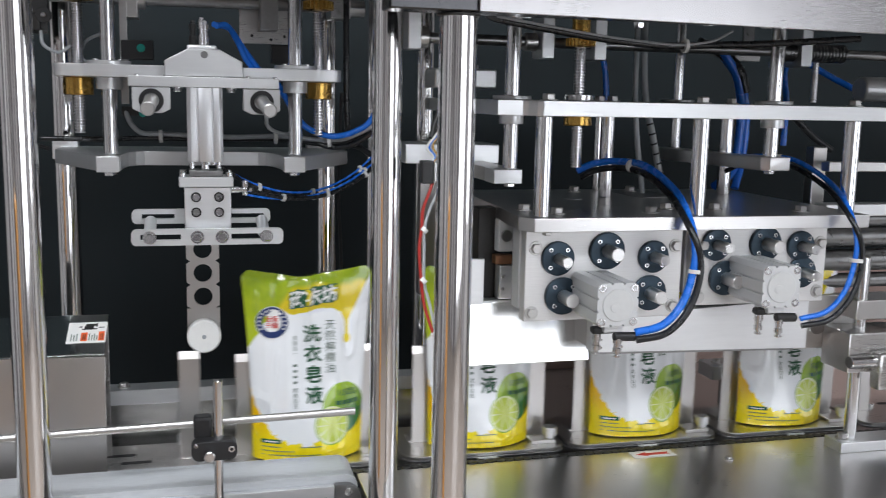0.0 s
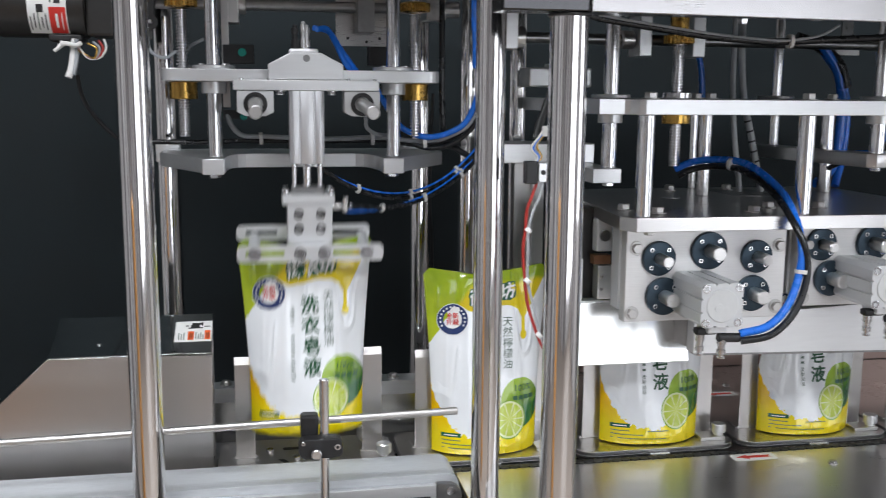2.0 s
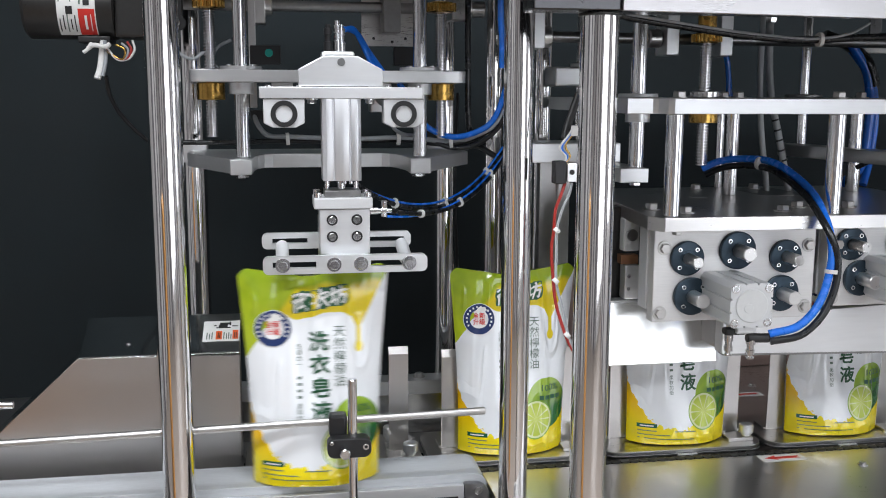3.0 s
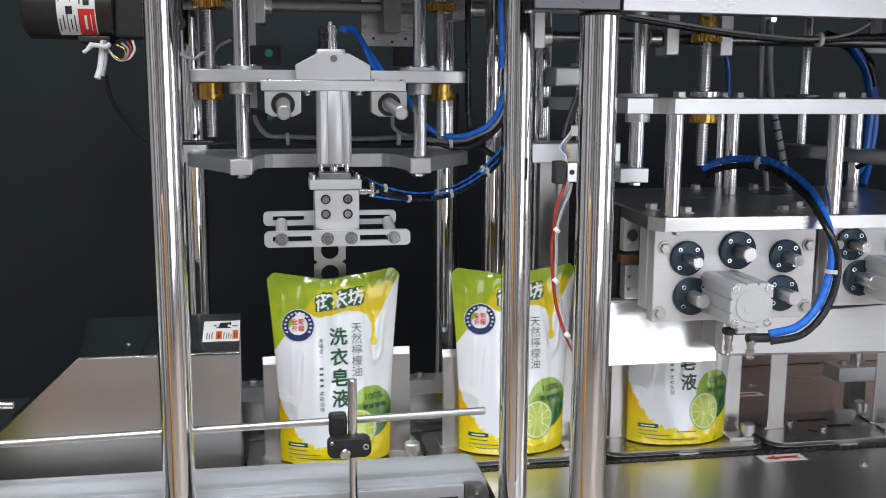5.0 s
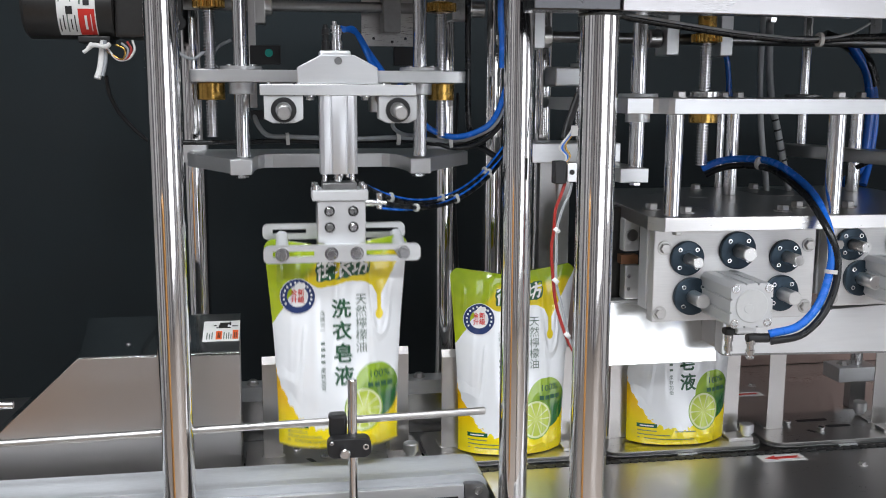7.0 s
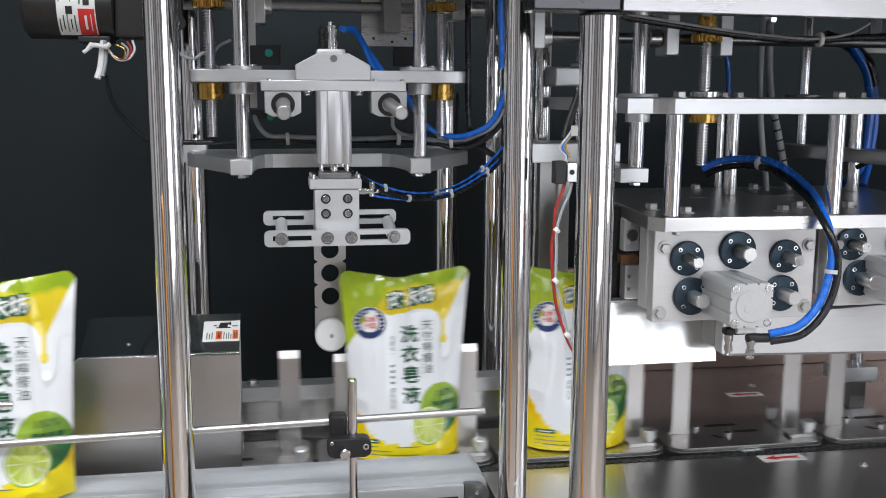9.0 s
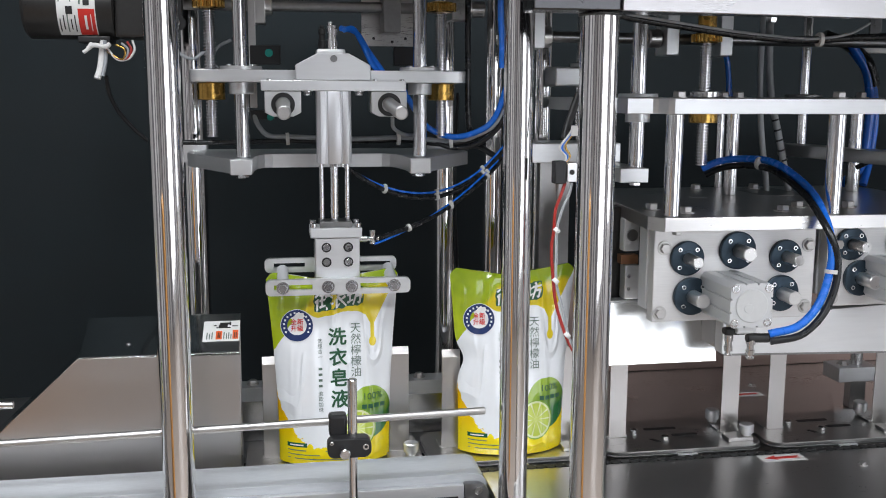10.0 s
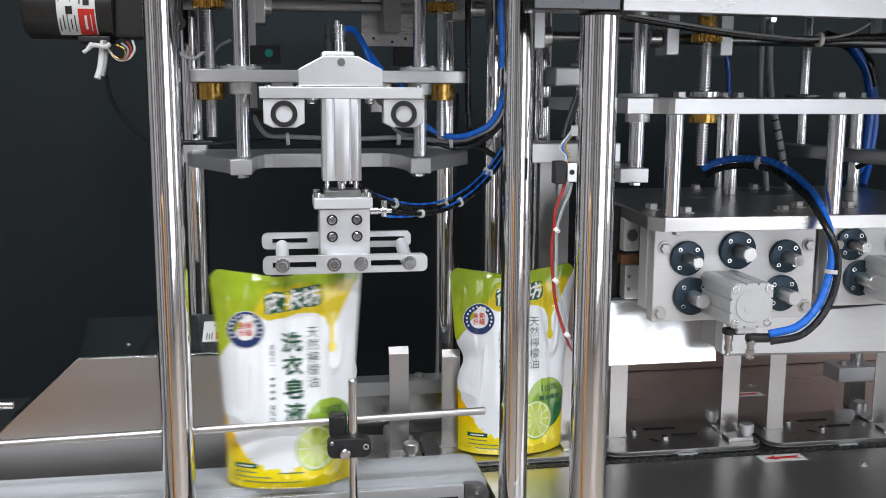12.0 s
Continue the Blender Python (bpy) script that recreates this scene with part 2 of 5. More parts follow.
# unseen dark wall strips and cartons, added for bands mirrored in the polished tubes
for name, x0, x1, y0, y1, m in (("added_pilaster_1", -2.5, -2.0, -3.198, -3.05, DUSK), ("added_pilaster_2", -1.1, -0.75, -3.198, -3.05, DUSK), ("added_pilaster_3", -0.1, 0.5, -3.198, -3.05, DUSK),
                                ("added_pilaster_4", 0.75, 1.0, -3.198, -3.05, DUSK), ("added_pilaster_5", -3.198, -3.05, -2.2, -1.7, DUSK), ("added_pilaster_6", -3.198, -3.05, -0.7, -0.3, DUSK),
                                ("added_pilaster_7", -3.198, -3.05, 0.5, 1.2, DUSK), ("added_pilaster_8", 3.65, 3.798, -2.2, -1.6, DUSK), ("added_pilaster_9", 3.65, 3.798, -0.9, -0.5, DUSK),
                                ("added_pilaster_10", 3.65, 3.798, 1.3, 1.9, DUSK)):
    setting(name, box(x0, x1, y0, y1, 0, 3.0, 0.004), m, "unseen dark wall strip added for bands in the reflections")


# cartons stand in, out of view, for an orange stripe in the posts
def carton(x, y, z, turn):
    c = thing("mirrored_carton", (x, y, z), "brown cardboard carton added out of view for an orange reflection", "carton", "packing cartons")
    part("box_body", box(x - 0.2, x + 0.2, y - 0.2, y + 0.2, z, z + 0.368, 0.004), CARTON, c)
    for k in (-1, 1):
        part("flap", box(x - 0.198, x + 0.198, y + (0.002 if k > 0 else -0.198), y + (0.198 if k > 0 else -0.002), z + 0.3685, z + 0.3725, 0.001), CARTON, c)
    part("tape", box(x - 0.201, x + 0.201, y - 0.025, y + 0.025, z + 0.373, z + 0.3738, 0), PAPER, c, "pale packing tape")
    c.rotation_euler = (0, 0, radians(turn))


for k, (dx, turn) in enumerate(((0.0, 20), (0.015, 24), (-0.01, 17))):
    carton(-1.25 + dx, -0.25, 0.0005 + 0.375 * k, turn)

# ---- machine table, posts and top beam ----
table = thing("machine_table", (0.5, 1.5, 0.0), "brushed stainless steel machine bed with a long deck", "machine bed")
part("front_deck", box(0.36, 2.7, 1.33, 1.684, 0.793, 0.805, 0.002), SATIN, table, "brushed stainless deck plate")
part("front_edge", box(0.36, 2.7, 1.318, 1.330, 0.70, 0.804, 0.002), STEEL, table)
part("apron", box(-1.0, 2.7, 1.36, 1.372, 0.10, 0.776, 0.002), STEEL, table)
part("rear_deck", box(-0.9, 2.7, 1.93, 2.42, 0.752, 0.764, 0.002), STEEL, table, "brushed stainless rear deck plate")
part("chain_tray", box(-0.9, 2.7, 1.687, 1.928, 0.735, 0.742, 0.001), DARKSTEEL, table, "oily dark chain tray")
part("rear_panel", box(0.72, 2.2, 2.405, 2.42, 0.7645, 1.05, 0.002), BACKPANEL, table, "dull stainless rear panel")
for k in range(5):
    part("bed_leg", box(-0.85 + 0.72 * k, -0.77 + 0.72 * k, 1.42, 1.50, 0.0, 0.735, 0.003), STEEL_UP, table)
bolts(table, [(1.085, 1.605, 0.805)], (0, 0, 1), 0.007, 0.004)
bolts(table, [(1.183, 2.235, 0.764), (1.45, 2.25, 0.764)], (0, 0, 1), 0.008, 0.004)

chain = thing("drive_chain", (0.6, 1.70, 0.75), "dark oily roller chain under the carriers", "chain")
bm = bmesh.new()
for k in range(168):
    x = -0.45 + 0.0185 * k
    rod((x, 1.6905, 0.776), (x, 1.6905, 0.8068), 0.0098, 20, 0.001, bm)
    box(x - 0.0085, x + 0.0085, 1.6905, 1.7015, 0.776, 0.7985, 0, bm)
tagged(part("link_strip", bm, CHAIN, chain), kind="stuff")

POSTS = [("front", -0.164, 1.50, 0.025, 0.72, 1.95), ("front", 0.374, 1.50, 0.0235, 0.72, 1.95),
         ("corner", 0.4145, 1.235, 0.025, 0.60, 1.603),
         ("rear", -0.176, 2.15, 0.024, 0.764, 1.95), ("rear", 0.368, 2.15, 0.0225, 0.764, 1.95), ("rear", 0.478, 2.15, 0.022, 0.764, 1.95),
         ("rear", 0.590, 2.15, 0.022, 0.764, 1.95)]
for where, x, y, r, z0, z1 in POSTS:
    p = thing("frame_post", (x, y, z0), f"polished stainless steel tube, upright {where} post of the machine frame", "post", "frame posts")
    part("tube", rod((x, y, z0), (x, y, z1), r, 48, 0.001), CHROME, p)
    if where != "rear":
        part("foot_ring", rod((x, y, z0), (x, y, z0 + 0.012), r + 0.02, 36, 0.002), STEEL, p)
        part("head_cap", rod((x, y, z1 - 0.004), (x, y, z1 - 0.0005), r + 0.004, 36, 0.001), BLACKPAINT, p)
# post shelves keep the front posts standing
shelf = thing("post_shelf", (0.1, 1.45, 0.0), "stainless shelf carrying the front posts", "bracket")
part("shelf_plate", box(-0.9, 0.46, 1.19, 1.545, 0.55, 0.60, 0.003), STEEL, shelf)
part("shelf_riser", box(-0.9, 0.40, 1.46, 1.545, 0.60, 0.72, 0.003), STEEL, shelf)
part("shelf_leg", box(-0.2, 0.3, 1.22, 1.30, 0.0, 0.55, 0.003), STEEL, shelf)

beam = thing("top_beam", (0.9, 1.25, 1.6), "polished stainless steel box beam over the sealing station", "beam")
part("front_skin", poly([(0.4325, 1.6035), (2.7, 1.579), (2.7, 1.90), (0.4325, 1.90)], "y", 1.200, 1.206, 0.001), BEAM, beam, "satin stainless front skin")
part("beam_core", box(0.318, 2.7, 1.207, 1.262, 1.604, 1.90, 0.002), DARKENED, beam, "polished box end, its dark reflection put into the colour")
part("rear_skin", box(0.34, 2.7, 1.263, 1.44, 1.66, 1.90, 0.001), DARKSTEEL, beam)
part("end_pin", rod((0.432, 1.2065, 1.63), (0.432, 1.200, 1.63), 0.004, 16), ROD, beam)
part("top_plate", box(-0.25, 2.7, 1.43, 2.25, 1.86, 1.90, 0.003), STEEL, beam)

# ---- discharge conveyor, side rail and cover ----
conv = thing("belt_conveyor", (-0.1, 1.585, 0.80), "short belt conveyor with a pale grey belt in an aluminium frame", "conveyor")
BX1 = 0.318
arc = [(BX1 + 0.022 * math.sin(radians(a)), 0.838 + 0.022 * math.cos(radians(a))) for a in range(0, 181, 15)]
part("belt", poly([(-2.6, 0.860)] + arc + [(-2.6, 0.816)], "y", 1.545, 1.640, 0.001), BELT, conv, "pale grey smooth belt")
part("side_frame", poly([(-2.6, 0.846), (BX1 - 0.02, 0.846), (BX1 - 0.02, 0.790), (-2.6, 0.790)], "y", 1.533, 1.5435, 0.001), ALU, conv, "extruded aluminium side frame")
part("frame_groove", box(-2.6, BX1 - 0.03, 1.5315, 1.5335, 0.822, 0.826, 0), BLACK, conv)
part("end_plate", poly([(BX1 - 0.019, 0.848)] + [(BX1 + 0.024 * math.sin(radians(a)), 0.826 + 0.022 * math.cos(radians(a))) for a in range(0, 181, 20)] + [(BX1 - 0.019, 0.80)], "y", 1.530, 1.5435, 0.001), DARKSTEEL, conv, "grey steel bearing plate")
sockets(conv, [(BX1 + 0.004, 1.530, 0.836)], (0, -1, 0), 0.007, 0.003)
part("rear_frame", box(-2.6, BX1 - 0.02, 1.6415, 1.652, 0.79, 0.846, 0.001), ALU, conv)
part("support_foot", box(-2.3, -2.2, 1.546, 1.64, 0.0, 0.815, 0.002), STEEL, conv)
part("support_foot", box(0.20, 0.25, 1.546, 1.64, 0.60, 0.815, 0.002), STEEL, conv)

rail = thing("guide_rail", (0.11, 1.49, 0.6), "thin stainless guide rod clamped to an upright pin", "guide rail")
part("guide_rod", rod((-0.60, 1.515, 0.964), (0.329, 1.515, 0.981), 0.0062, 24), TURNED, rail)
part("upright_pin", rod((0.1085, 1.497, 0.60), (0.1085, 1.497, 1.051), 0.0075, 24, 0.0015), ROD, rail, "upright round steel pin")
part("clamp_rear", box(0.071, 0.100, 1.500, 1.527, 0.954, 0.990, 0.005), BLACK, rail, "black plastic clamp jaw")
part("clamp_front", poly(rounded(0.067, 0.137, 0.926, 0.958, 0.012), "y", 1.478, 1.5035, 0.002), BLACK, rail, "black plastic cross clamp")
part("clamp_screw", rod((0.094, 1.478, 0.938), (0.094, 1.462, 0.938), 0.0085, 20, 0.0015), ROD, rail)
sockets(rail, [(0.128, 1.4785, 0.944)], (0, -1, 0), 0.005, 0.002)
sockets(rail, [(0.074, 1.4785, 0.952)], (0, -1, 0), 0.003, 0.002)
stub = thing("rail_stub", (-0.45, 1.50, 1.03), "end of a second thin steel guide rod", "guide rail")
part("guide_rod", rod((-0.9, 1.50, 1.033), (-0.402, 1.50, 1.033), 0.006, 16), ROD, stub)
part("pin", rod((-0.7, 1.49, 0.60), (-0.7, 1.49, 1.05), 0.006, 16), ROD, stub)

cover = thing("sheet_metal_cover", (-0.3, 1.75, 0.76), "folded brushed stainless cover with a sloping end and polished lid", "machine cover")
part("front_panel", poly([(-0.602, 0.80), (-0.0765, 0.80), (-0.074, 1.0434), (-0.346, 1.0473), (-0.4906, 0.9123), (-0.602, 0.81)], "y", 1.6985, 1.7015, 0.0006), STEEL_UP, cover, "brushed stainless front panel")
part("lid", poly([(1.7025, 1.0463), (1.7045, 1.048), (1.83, 1.0890), (1.83, 1.0865)], "x", -0.347, -0.076, 0.0003), MIRROR, cover, "polished stainless lid")
part("slope", poly([(-0.602, 0.81), (-0.4906, 0.9135), (-0.348, 1.0470), (-0.346, 1.0445), (-0.602, 0.805)], "y", 1.7018, 1.83, 0.0003), MIRROR, cover)
part("lid_rivet", rod((-0.268, 1.74, 1.0585), (-0.268, 1.74, 1.0620), 0.004, 12), ROD, cover)
part("rear_panel", poly([(-0.60, 0.764), (-0.078, 0.764), (-0.078, 1.0860), (-0.346, 1.0860), (-0.349, 1.044), (-0.60, 0.803)], "y", 1.8325, 1.8355, 0.0005), STEEL, cover)
sticker = thing("warning_label", (-0.11, 1.71, 1.05), "white warning label with black pictogram and orange boxes on the lid", "label")
lidz = lambda y: 1.0484 + (y - 1.7045) * (1.0890 - 1.048) / 0.1255


def on_lid(x0, x1, y0, y1, lift):
    return poly([(y0, lidz(y0) + lift), (y1, lidz(y1) + lift), (y1, lidz(y1) + lift + 0.0003), (y0, lidz(y0) + lift + 0.0003)], "x", x0, x1, 0)


part("paper", on_lid(-0.141, -0.076, 1.737, 1.803, 0.0004), PAPER, sticker)
MARKS = [(-0.118, -0.107, 1.7425, 1.769, ORANGE), (-0.0885, -0.0785, 1.7425, 1.771, ORANGE), (-0.118, -0.092, 1.7785, 1.7815, INK), (-0.114, -0.098, 1.7815, 1.790, INK),
         (-0.112, -0.094, 1.790, 1.7965, INK), (-0.095, -0.092, 1.7875, 1.7985, INK), (-0.090, -0.080, 1.7835, 1.786, INK), (-0.123, -0.118, 1.786, 1.789, INK)]
MARKS += [(x, x + 0.0018, 1.7435, 1.7435 + h, GREYINK) for x, h in ((-0.1345, 0.021), (-0.130, 0.018), (-0.1255, 0.022), (-0.1045, 0.022), (-0.100, 0.017), (-0.096, 0.021), (-0.092, 0.015))]
MARKS += [(x, x + 0.0015, 1.746, 1.763, INK) for x in (-0.1145, -0.1115, -0.0855, -0.0825)]
for k, (x0, x1, y0, y1, m) in enumerate(MARKS):
    part("print_mark", on_lid(x0, x1, y0, y1, 0.0009 if k < 15 else 0.0014), m, sticker)

guide = thing("rear_guide_bar", (0.15, 1.93, 0.764), "aluminium guide bar behind the carriers on small blocks", "guide rail")
part("bar", box(-0.2, 0.62, 1.905, 1.955, 0.890, 0.919, 0.001), ALU, guide)
part("apron_plate", box(-0.2, 0.62, 1.925, 1.931, 0.80, 0.889, 0.001), BRIGHT, guide)
for k in range(3):
    part("block", box(-0.15 + 0.35 * k, -0.10 + 0.35 * k, 1.933, 1.965, 0.764, 0.889, 0.001), ALU, guide)
bolts(guide, [(0.278, 1.93, 0.919), (-0.06, 1.93, 0.919)], (0, 0, 1), 0.009, 0.007)

# ---- pick-and-place station: fixed frame ----
lower = thing("lower_yoke_plate", (0.11, 1.9, 1.36), "thick machined aluminium yoke plate with two forward lugs", "plate")
part("plate", poly([(-0.178, 2.0), (-0.085, 1.805), (-0.0455, 1.805), (-0.044, 1.86), (-0.038, 1.915), (-0.026, 1.938), (-0.010, 1.945), (0.205, 1.945), (0.220, 1.938),
                    (0.230, 1.915), (0.239, 1.86), (0.241, 1.805), (0.2785, 1.805), (0.391, 2.0), (0.391, 2.12), (-0.178, 2.12)], "z", 1.354, 1.381, 0.0012), ALU, lower)
for x in (-0.0655, 0.2595):
    part("lug", box(x - 0.0192, x + 0.0192, 1.778, 1.8048, 1.3535, 1.3815, 0.0015), ALU, lower, "square forward lug")
    part("lug_nut", bolt_bm((x, 1.812, 1.354), (0, 0, -1), 0.013, 0.007), ROD, lower)
    part("rear_clamp", box(x - 0.13 if x < 0 else x + 0.06, x - 0.08 if x < 0 else x + 0.11, 2.10, 2.13, 1.355, 1.397, 0.002), ALU, lower)
for x in (-0.063, 0.267):
    g = thing("guide_column", (x, 1.842, 1.39), "ground steel guide column of the lifting plate", "guide rod", "guide columns")
    part("column", rod((x, 1.842, 1.3812), (x, 1.842, 1.86), 0.0132, 28), ROD, g)
    part("flange", rod((x, 1.842, 1.5405), (x, 1.842, 1.5475), 0.038, 32, 0.001), ALU, g, "flat round bushing flange")
    part("bushing", rod((x, 1.842, 1.497), (x, 1.842, 1.5185), 0.0225, 28, 0.001), ALU, g)
    sockets(g, [(x + 0.029 * math.cos(a), 1.842 + 0.029 * math.sin(a), 1.5475) for a in (0.8, 2.3, 3.9, 5.5)], (0, 0, 1), 0.004, 0.003)
for x in (-0.123, 0.322):
    s = thing("lead_screw", (x, 1.93, 1.40), "steel lead screw running through a brass nut", "lead screw", "lead screws")
    part("thread", screw((x, 1.93, 1.415), (x, 1.93, 1.655), 0.0115), ROD, s)
    part("brass_nut", rod((x, 1.93, 1.486), (x, 1.93, 1.5185), 0.0265, 32, 0.0015), BRASS, s, "round brass nut")
    sockets(s, [(x + 0.019 * math.cos(a), 1.93 + 0.019 * math.sin(a), 1.541) for a in (0.8, 2.3, 3.9, 5.5)], (0, 0, 1), 0.0035, 0.004)
    gear = lathe((x, 1.93, 1.656), (x, 1.93, 1.676), [(0, 0), (0.019, 0), (0.027, 0.15), (0.027, 0.8), (0.022, 1), (0, 1)], 24)
    for k in range(22):
        a = 2 * math.pi * k / 22
        merge(gear, rod((x + 0.027 * math.cos(a), 1.93 + 0.027 * math.sin(a), 1.658), (x + 0.027 * math.cos(a), 1.93 + 0.027 * math.sin(a), 1.674), 0.0032, 6, 0.0004))
    part("worm_wheel", gear, BRASS, s, "toothed brass worm wheel")
    part("stem", rod((x, 1.93, 1.676), (x, 1.93, 1.86), 0.011, 16), ROD, s)

upper = thing("lifting_plate", (0.1, 1.9, 1.52), "flat machined aluminium lifting plate with rounded ends", "plate")
part("plate", poly(rounded(-0.153, 0.350, 1.800, 1.965, 0.02), "z", 1.519, 1.5405, 0.001), ALU, upper)
for x in (0.011, 0.2):
    part("slide_bar", rod((x, 1.585, 1.468), (x, 2.02, 1.498), 0.0115, 28, 0.002), TURNED, upper, "round steel slide bar")
    part("bar_holder", box(x - 0.02, x + 0.02, 1.90, 1.955, 1.463, 1.519, 0.002), ALU, upper)

cross = thing("cross_shaft", (0.1, 2.05, 1.68), "dark steel cross shaft with couplings and bearing blocks", "shaft")
part("shaft", rod((-0.20, 2.03, 1.672), (0.345, 2.03, 1.672), 0.011, 20), DARKSTEEL, cross)
part("bearing_block", box(-0.045, -0.018, 2.0, 2.06, 1.635, 1.86, 0.002), STEEL, cross)
part("coupling", rod((-0.044, 2.03, 1.672), (-0.004, 2.03, 1.672), 0.019, 24, 0.002), STEEL, cross)
part("bearing_block", box(0.215, 0.25, 1.99, 2.06, 1.62, 1.86, 0.002), DARKSTEEL, cross)
part("bearing_block", box(0.355, 0.395, 1.99, 2.06, 1.648, 1.86, 0.002), STEEL, cross)
part("coupling", rod((0.395, 2.03, 1.672), (0.43, 2.03, 1.672), 0.017, 24, 0.002), DARKSTEEL, cross)
bolts(cross, [(0.375, 1.99, 1.665)], (0, -1, 0), 0.007, 0.005)
brk = thing("sheet_bracket", (0.23, 2.07, 1.6), "bent stainless sheet bracket with small holes", "bracket")
part("web", box(0.178, 0.288, 2.075, 2.078, 1.597, 1.86, 0.0005), STEEL, brk)
sockets(brk, [(0.203, 2.074, 1.613), (0.242, 2.074, 1.606), (0.27, 2.074, 1.613)], (0, -1, 0), 0.003, 0.001, BLACK)
sens = thing("limit_sensor", (-0.03, 1.99, 1.55), "small black sensor with a teal button", "sensor", "limit sensors")
part("body", box(-0.05, 0.01, 1.985, 2.005, 1.555, 1.592, 0.002), BLACK, sens)
part("button", rod((-0.013, 1.985, 1.577), (-0.013, 1.978, 1.577), 0.008, 16), SEAL, sens)
part("bracket_strip", box(-0.052, -0.038, 1.99, 2.0, 1.47, 1.86, 0.001), STEEL, sens)
part("button", rod((-0.013, 1.985, 1.452), (-0.013, 1.978, 1.452), 0.007, 16), SEAL, sens)
part("strip_foot", box(-0.052, -0.005, 1.986, 1.999, 1.447, 1.465, 0.001), BLACK, sens)
part("body", box(0.235, 0.275, 1.985, 2.005, 1.555, 1.592, 0.002), BLACK, sens)

roller = thing("limit_switch", (-0.17, 1.95, 1.62), "black lever switch with a small steel roller", "switch")
part("body", box(-0.200, -0.172, 1.93, 1.96, 1.630, 1.86, 0.002), BLACK, roller)
part("wheel", rod((-0.178, 1.925, 1.628), (-0.178, 1.915, 1.628), 0.014, 24), BLACK, roller)
part("wheel_pin", rod((-0.178, 1.915, 1.628), (-0.178, 1.911, 1.628), 0.004, 12), ROD, roller)
part("lead", tube([(-0.185, 1.93, 1.60), (-0.18, 1.92, 1.575), (-0.155, 1.92, 1.562), (-0.135, 1.93, 1.575)], 0.003), GREY, roller)
part("lead", tube([(-0.085, 1.96, 1.60), (-0.11, 1.95, 1.585), (-0.12, 1.95, 1.56), (-0.11, 1.95, 1.545)], 0.003), GREY, roller)

motor = thing("geared_motor", (-0.36, 2.0, 1.65), "black cylindrical gear motor with a white and red type plate", "motor")
mp = [(0, 0), (0.058, 0), (0.064, 0.04), (0.064, 0.60), (0.060, 0.62), (0.060, 0.66), (0.064, 0.68), (0.064, 0.98), (0.06, 1), (0, 1)]
part("can", lathe((-0.468, 2.02, 1.664), (-0.30, 2.02, 1.664), mp, 48), BLACKPAINT, motor)
part("gearbox", box(-0.30, -0.19, 1.965, 2.075, 1.602, 1.86, 0.006), BLACKPAINT, motor)
part("terminal_box", box(-0.372, -0.312, 1.985, 2.06, 1.593, 1.606, 0.003), BLACK, motor)
part("hanger", box(-0.44, -0.40, 2.0, 2.04, 1.72, 1.86, 0.002), STEEL, motor)


def on_can(x0, x1, a0, a1, r, name, m):
    pts = []
    for k in range(9):
        a = radians(a0 + (a1 - a0) * k / 8)
        pts.append((2.02 - r * math.cos(a), 1.664 + r * math.sin(a)))
    part(name, poly(pts + [(y + 0.0004, z) for y, z in pts[::-1]], "x", x0, x1, 0), m, motor)


on_can(-0.402, -0.3325, -62, 40, 0.0645, "type_plate", PAPER)
on_can(-0.364, -0.3345, -60, -9, 0.0650, "red_field", REDINK)
for x0, x1, a0, a1, m in ((-0.353, -0.3485, -46, -20, WHITEINK), (-0.342, -0.3405, -50, -18, WHITEINK), (-0.354, -0.343, -3, 30, INK), (-0.362, -0.359, -2, 22, GREYINK)):
    on_can(x0, x1, a0, a1, 0.0654, "print_mark", m)
for k in range(5):
    on_can(-0.3985 + 0.0068 * k, -0.3965 + 0.0068 * k, -52 + 5 * (k % 2), -26 + 6 * (k % 3), 0.0650, "print_mark", INK if k != 2 else GREYINK)
    on_can(-0.3985 + 0.0068 * k, -0.3965 + 0.0068 * k, 2 + 4 * (k % 3), 22 + 3 * (k % 2), 0.0650, "print_mark", GREYINK)
on_can(-0.386, -0.374, -18, -5, 0.0650, "print_mark", INK)
tie = thing("motor_wiring", (-0.33, 1.97, 1.58), "white sleeved motor wires tied into a loose bundle", "cable")
part("sleeve", tube([(-0.326, 1.99, 1.597), (-0.328, 1.985, 1.575), (-0.332, 1.98, 1.545), (-0.338, 1.975, 1.525)], 0.0065), WHITEPL, tie)
part("sleeve", tube([(-0.322, 1.985, 1.597), (-0.322, 1.98, 1.56), (-0.328, 1.975, 1.53)], 0.004), GREY, tie)
part("cable_tie", tube([(-0.352, 1.975, 1.582), (-0.34, 1.97, 1.588), (-0.32, 1.97, 1.585), (-0.312, 1.975, 1.590)], 0.0045), WHITEPL, tie)
part("cable_tie", tube([(-0.345, 1.975, 1.592), (-0.352, 1.97, 1.58), (-0.36, 1.97, 1.574)], 0.0035), WHITEPL, tie)
for k, m in enumerate((WHITEPL, RED, GREY, BRASS)):
    part("wire", tube([(-0.318, 1.98, 1.583 - 0.002 * k), (-0.30, 1.975, 1.562 + 0.001 * k), (-0.278 - 0.003 * k, 1.97, 1.563), (-0.266 - 0.006 * k, 1.97, 1.58), (-0.270 - 0.01 * k, 1.975, 1.598 - 0.003 * k)], 0.0022), m, tie)
part("cord", tube([(-0.326, 2.0, 1.53), (-0.322, 2.02, 1.49), (-0.305, 2.05, 1.45), (-0.26, 2.08, 1.40), (-0.20, 2.10, 1.375)], 0.004), BLACK, tie)

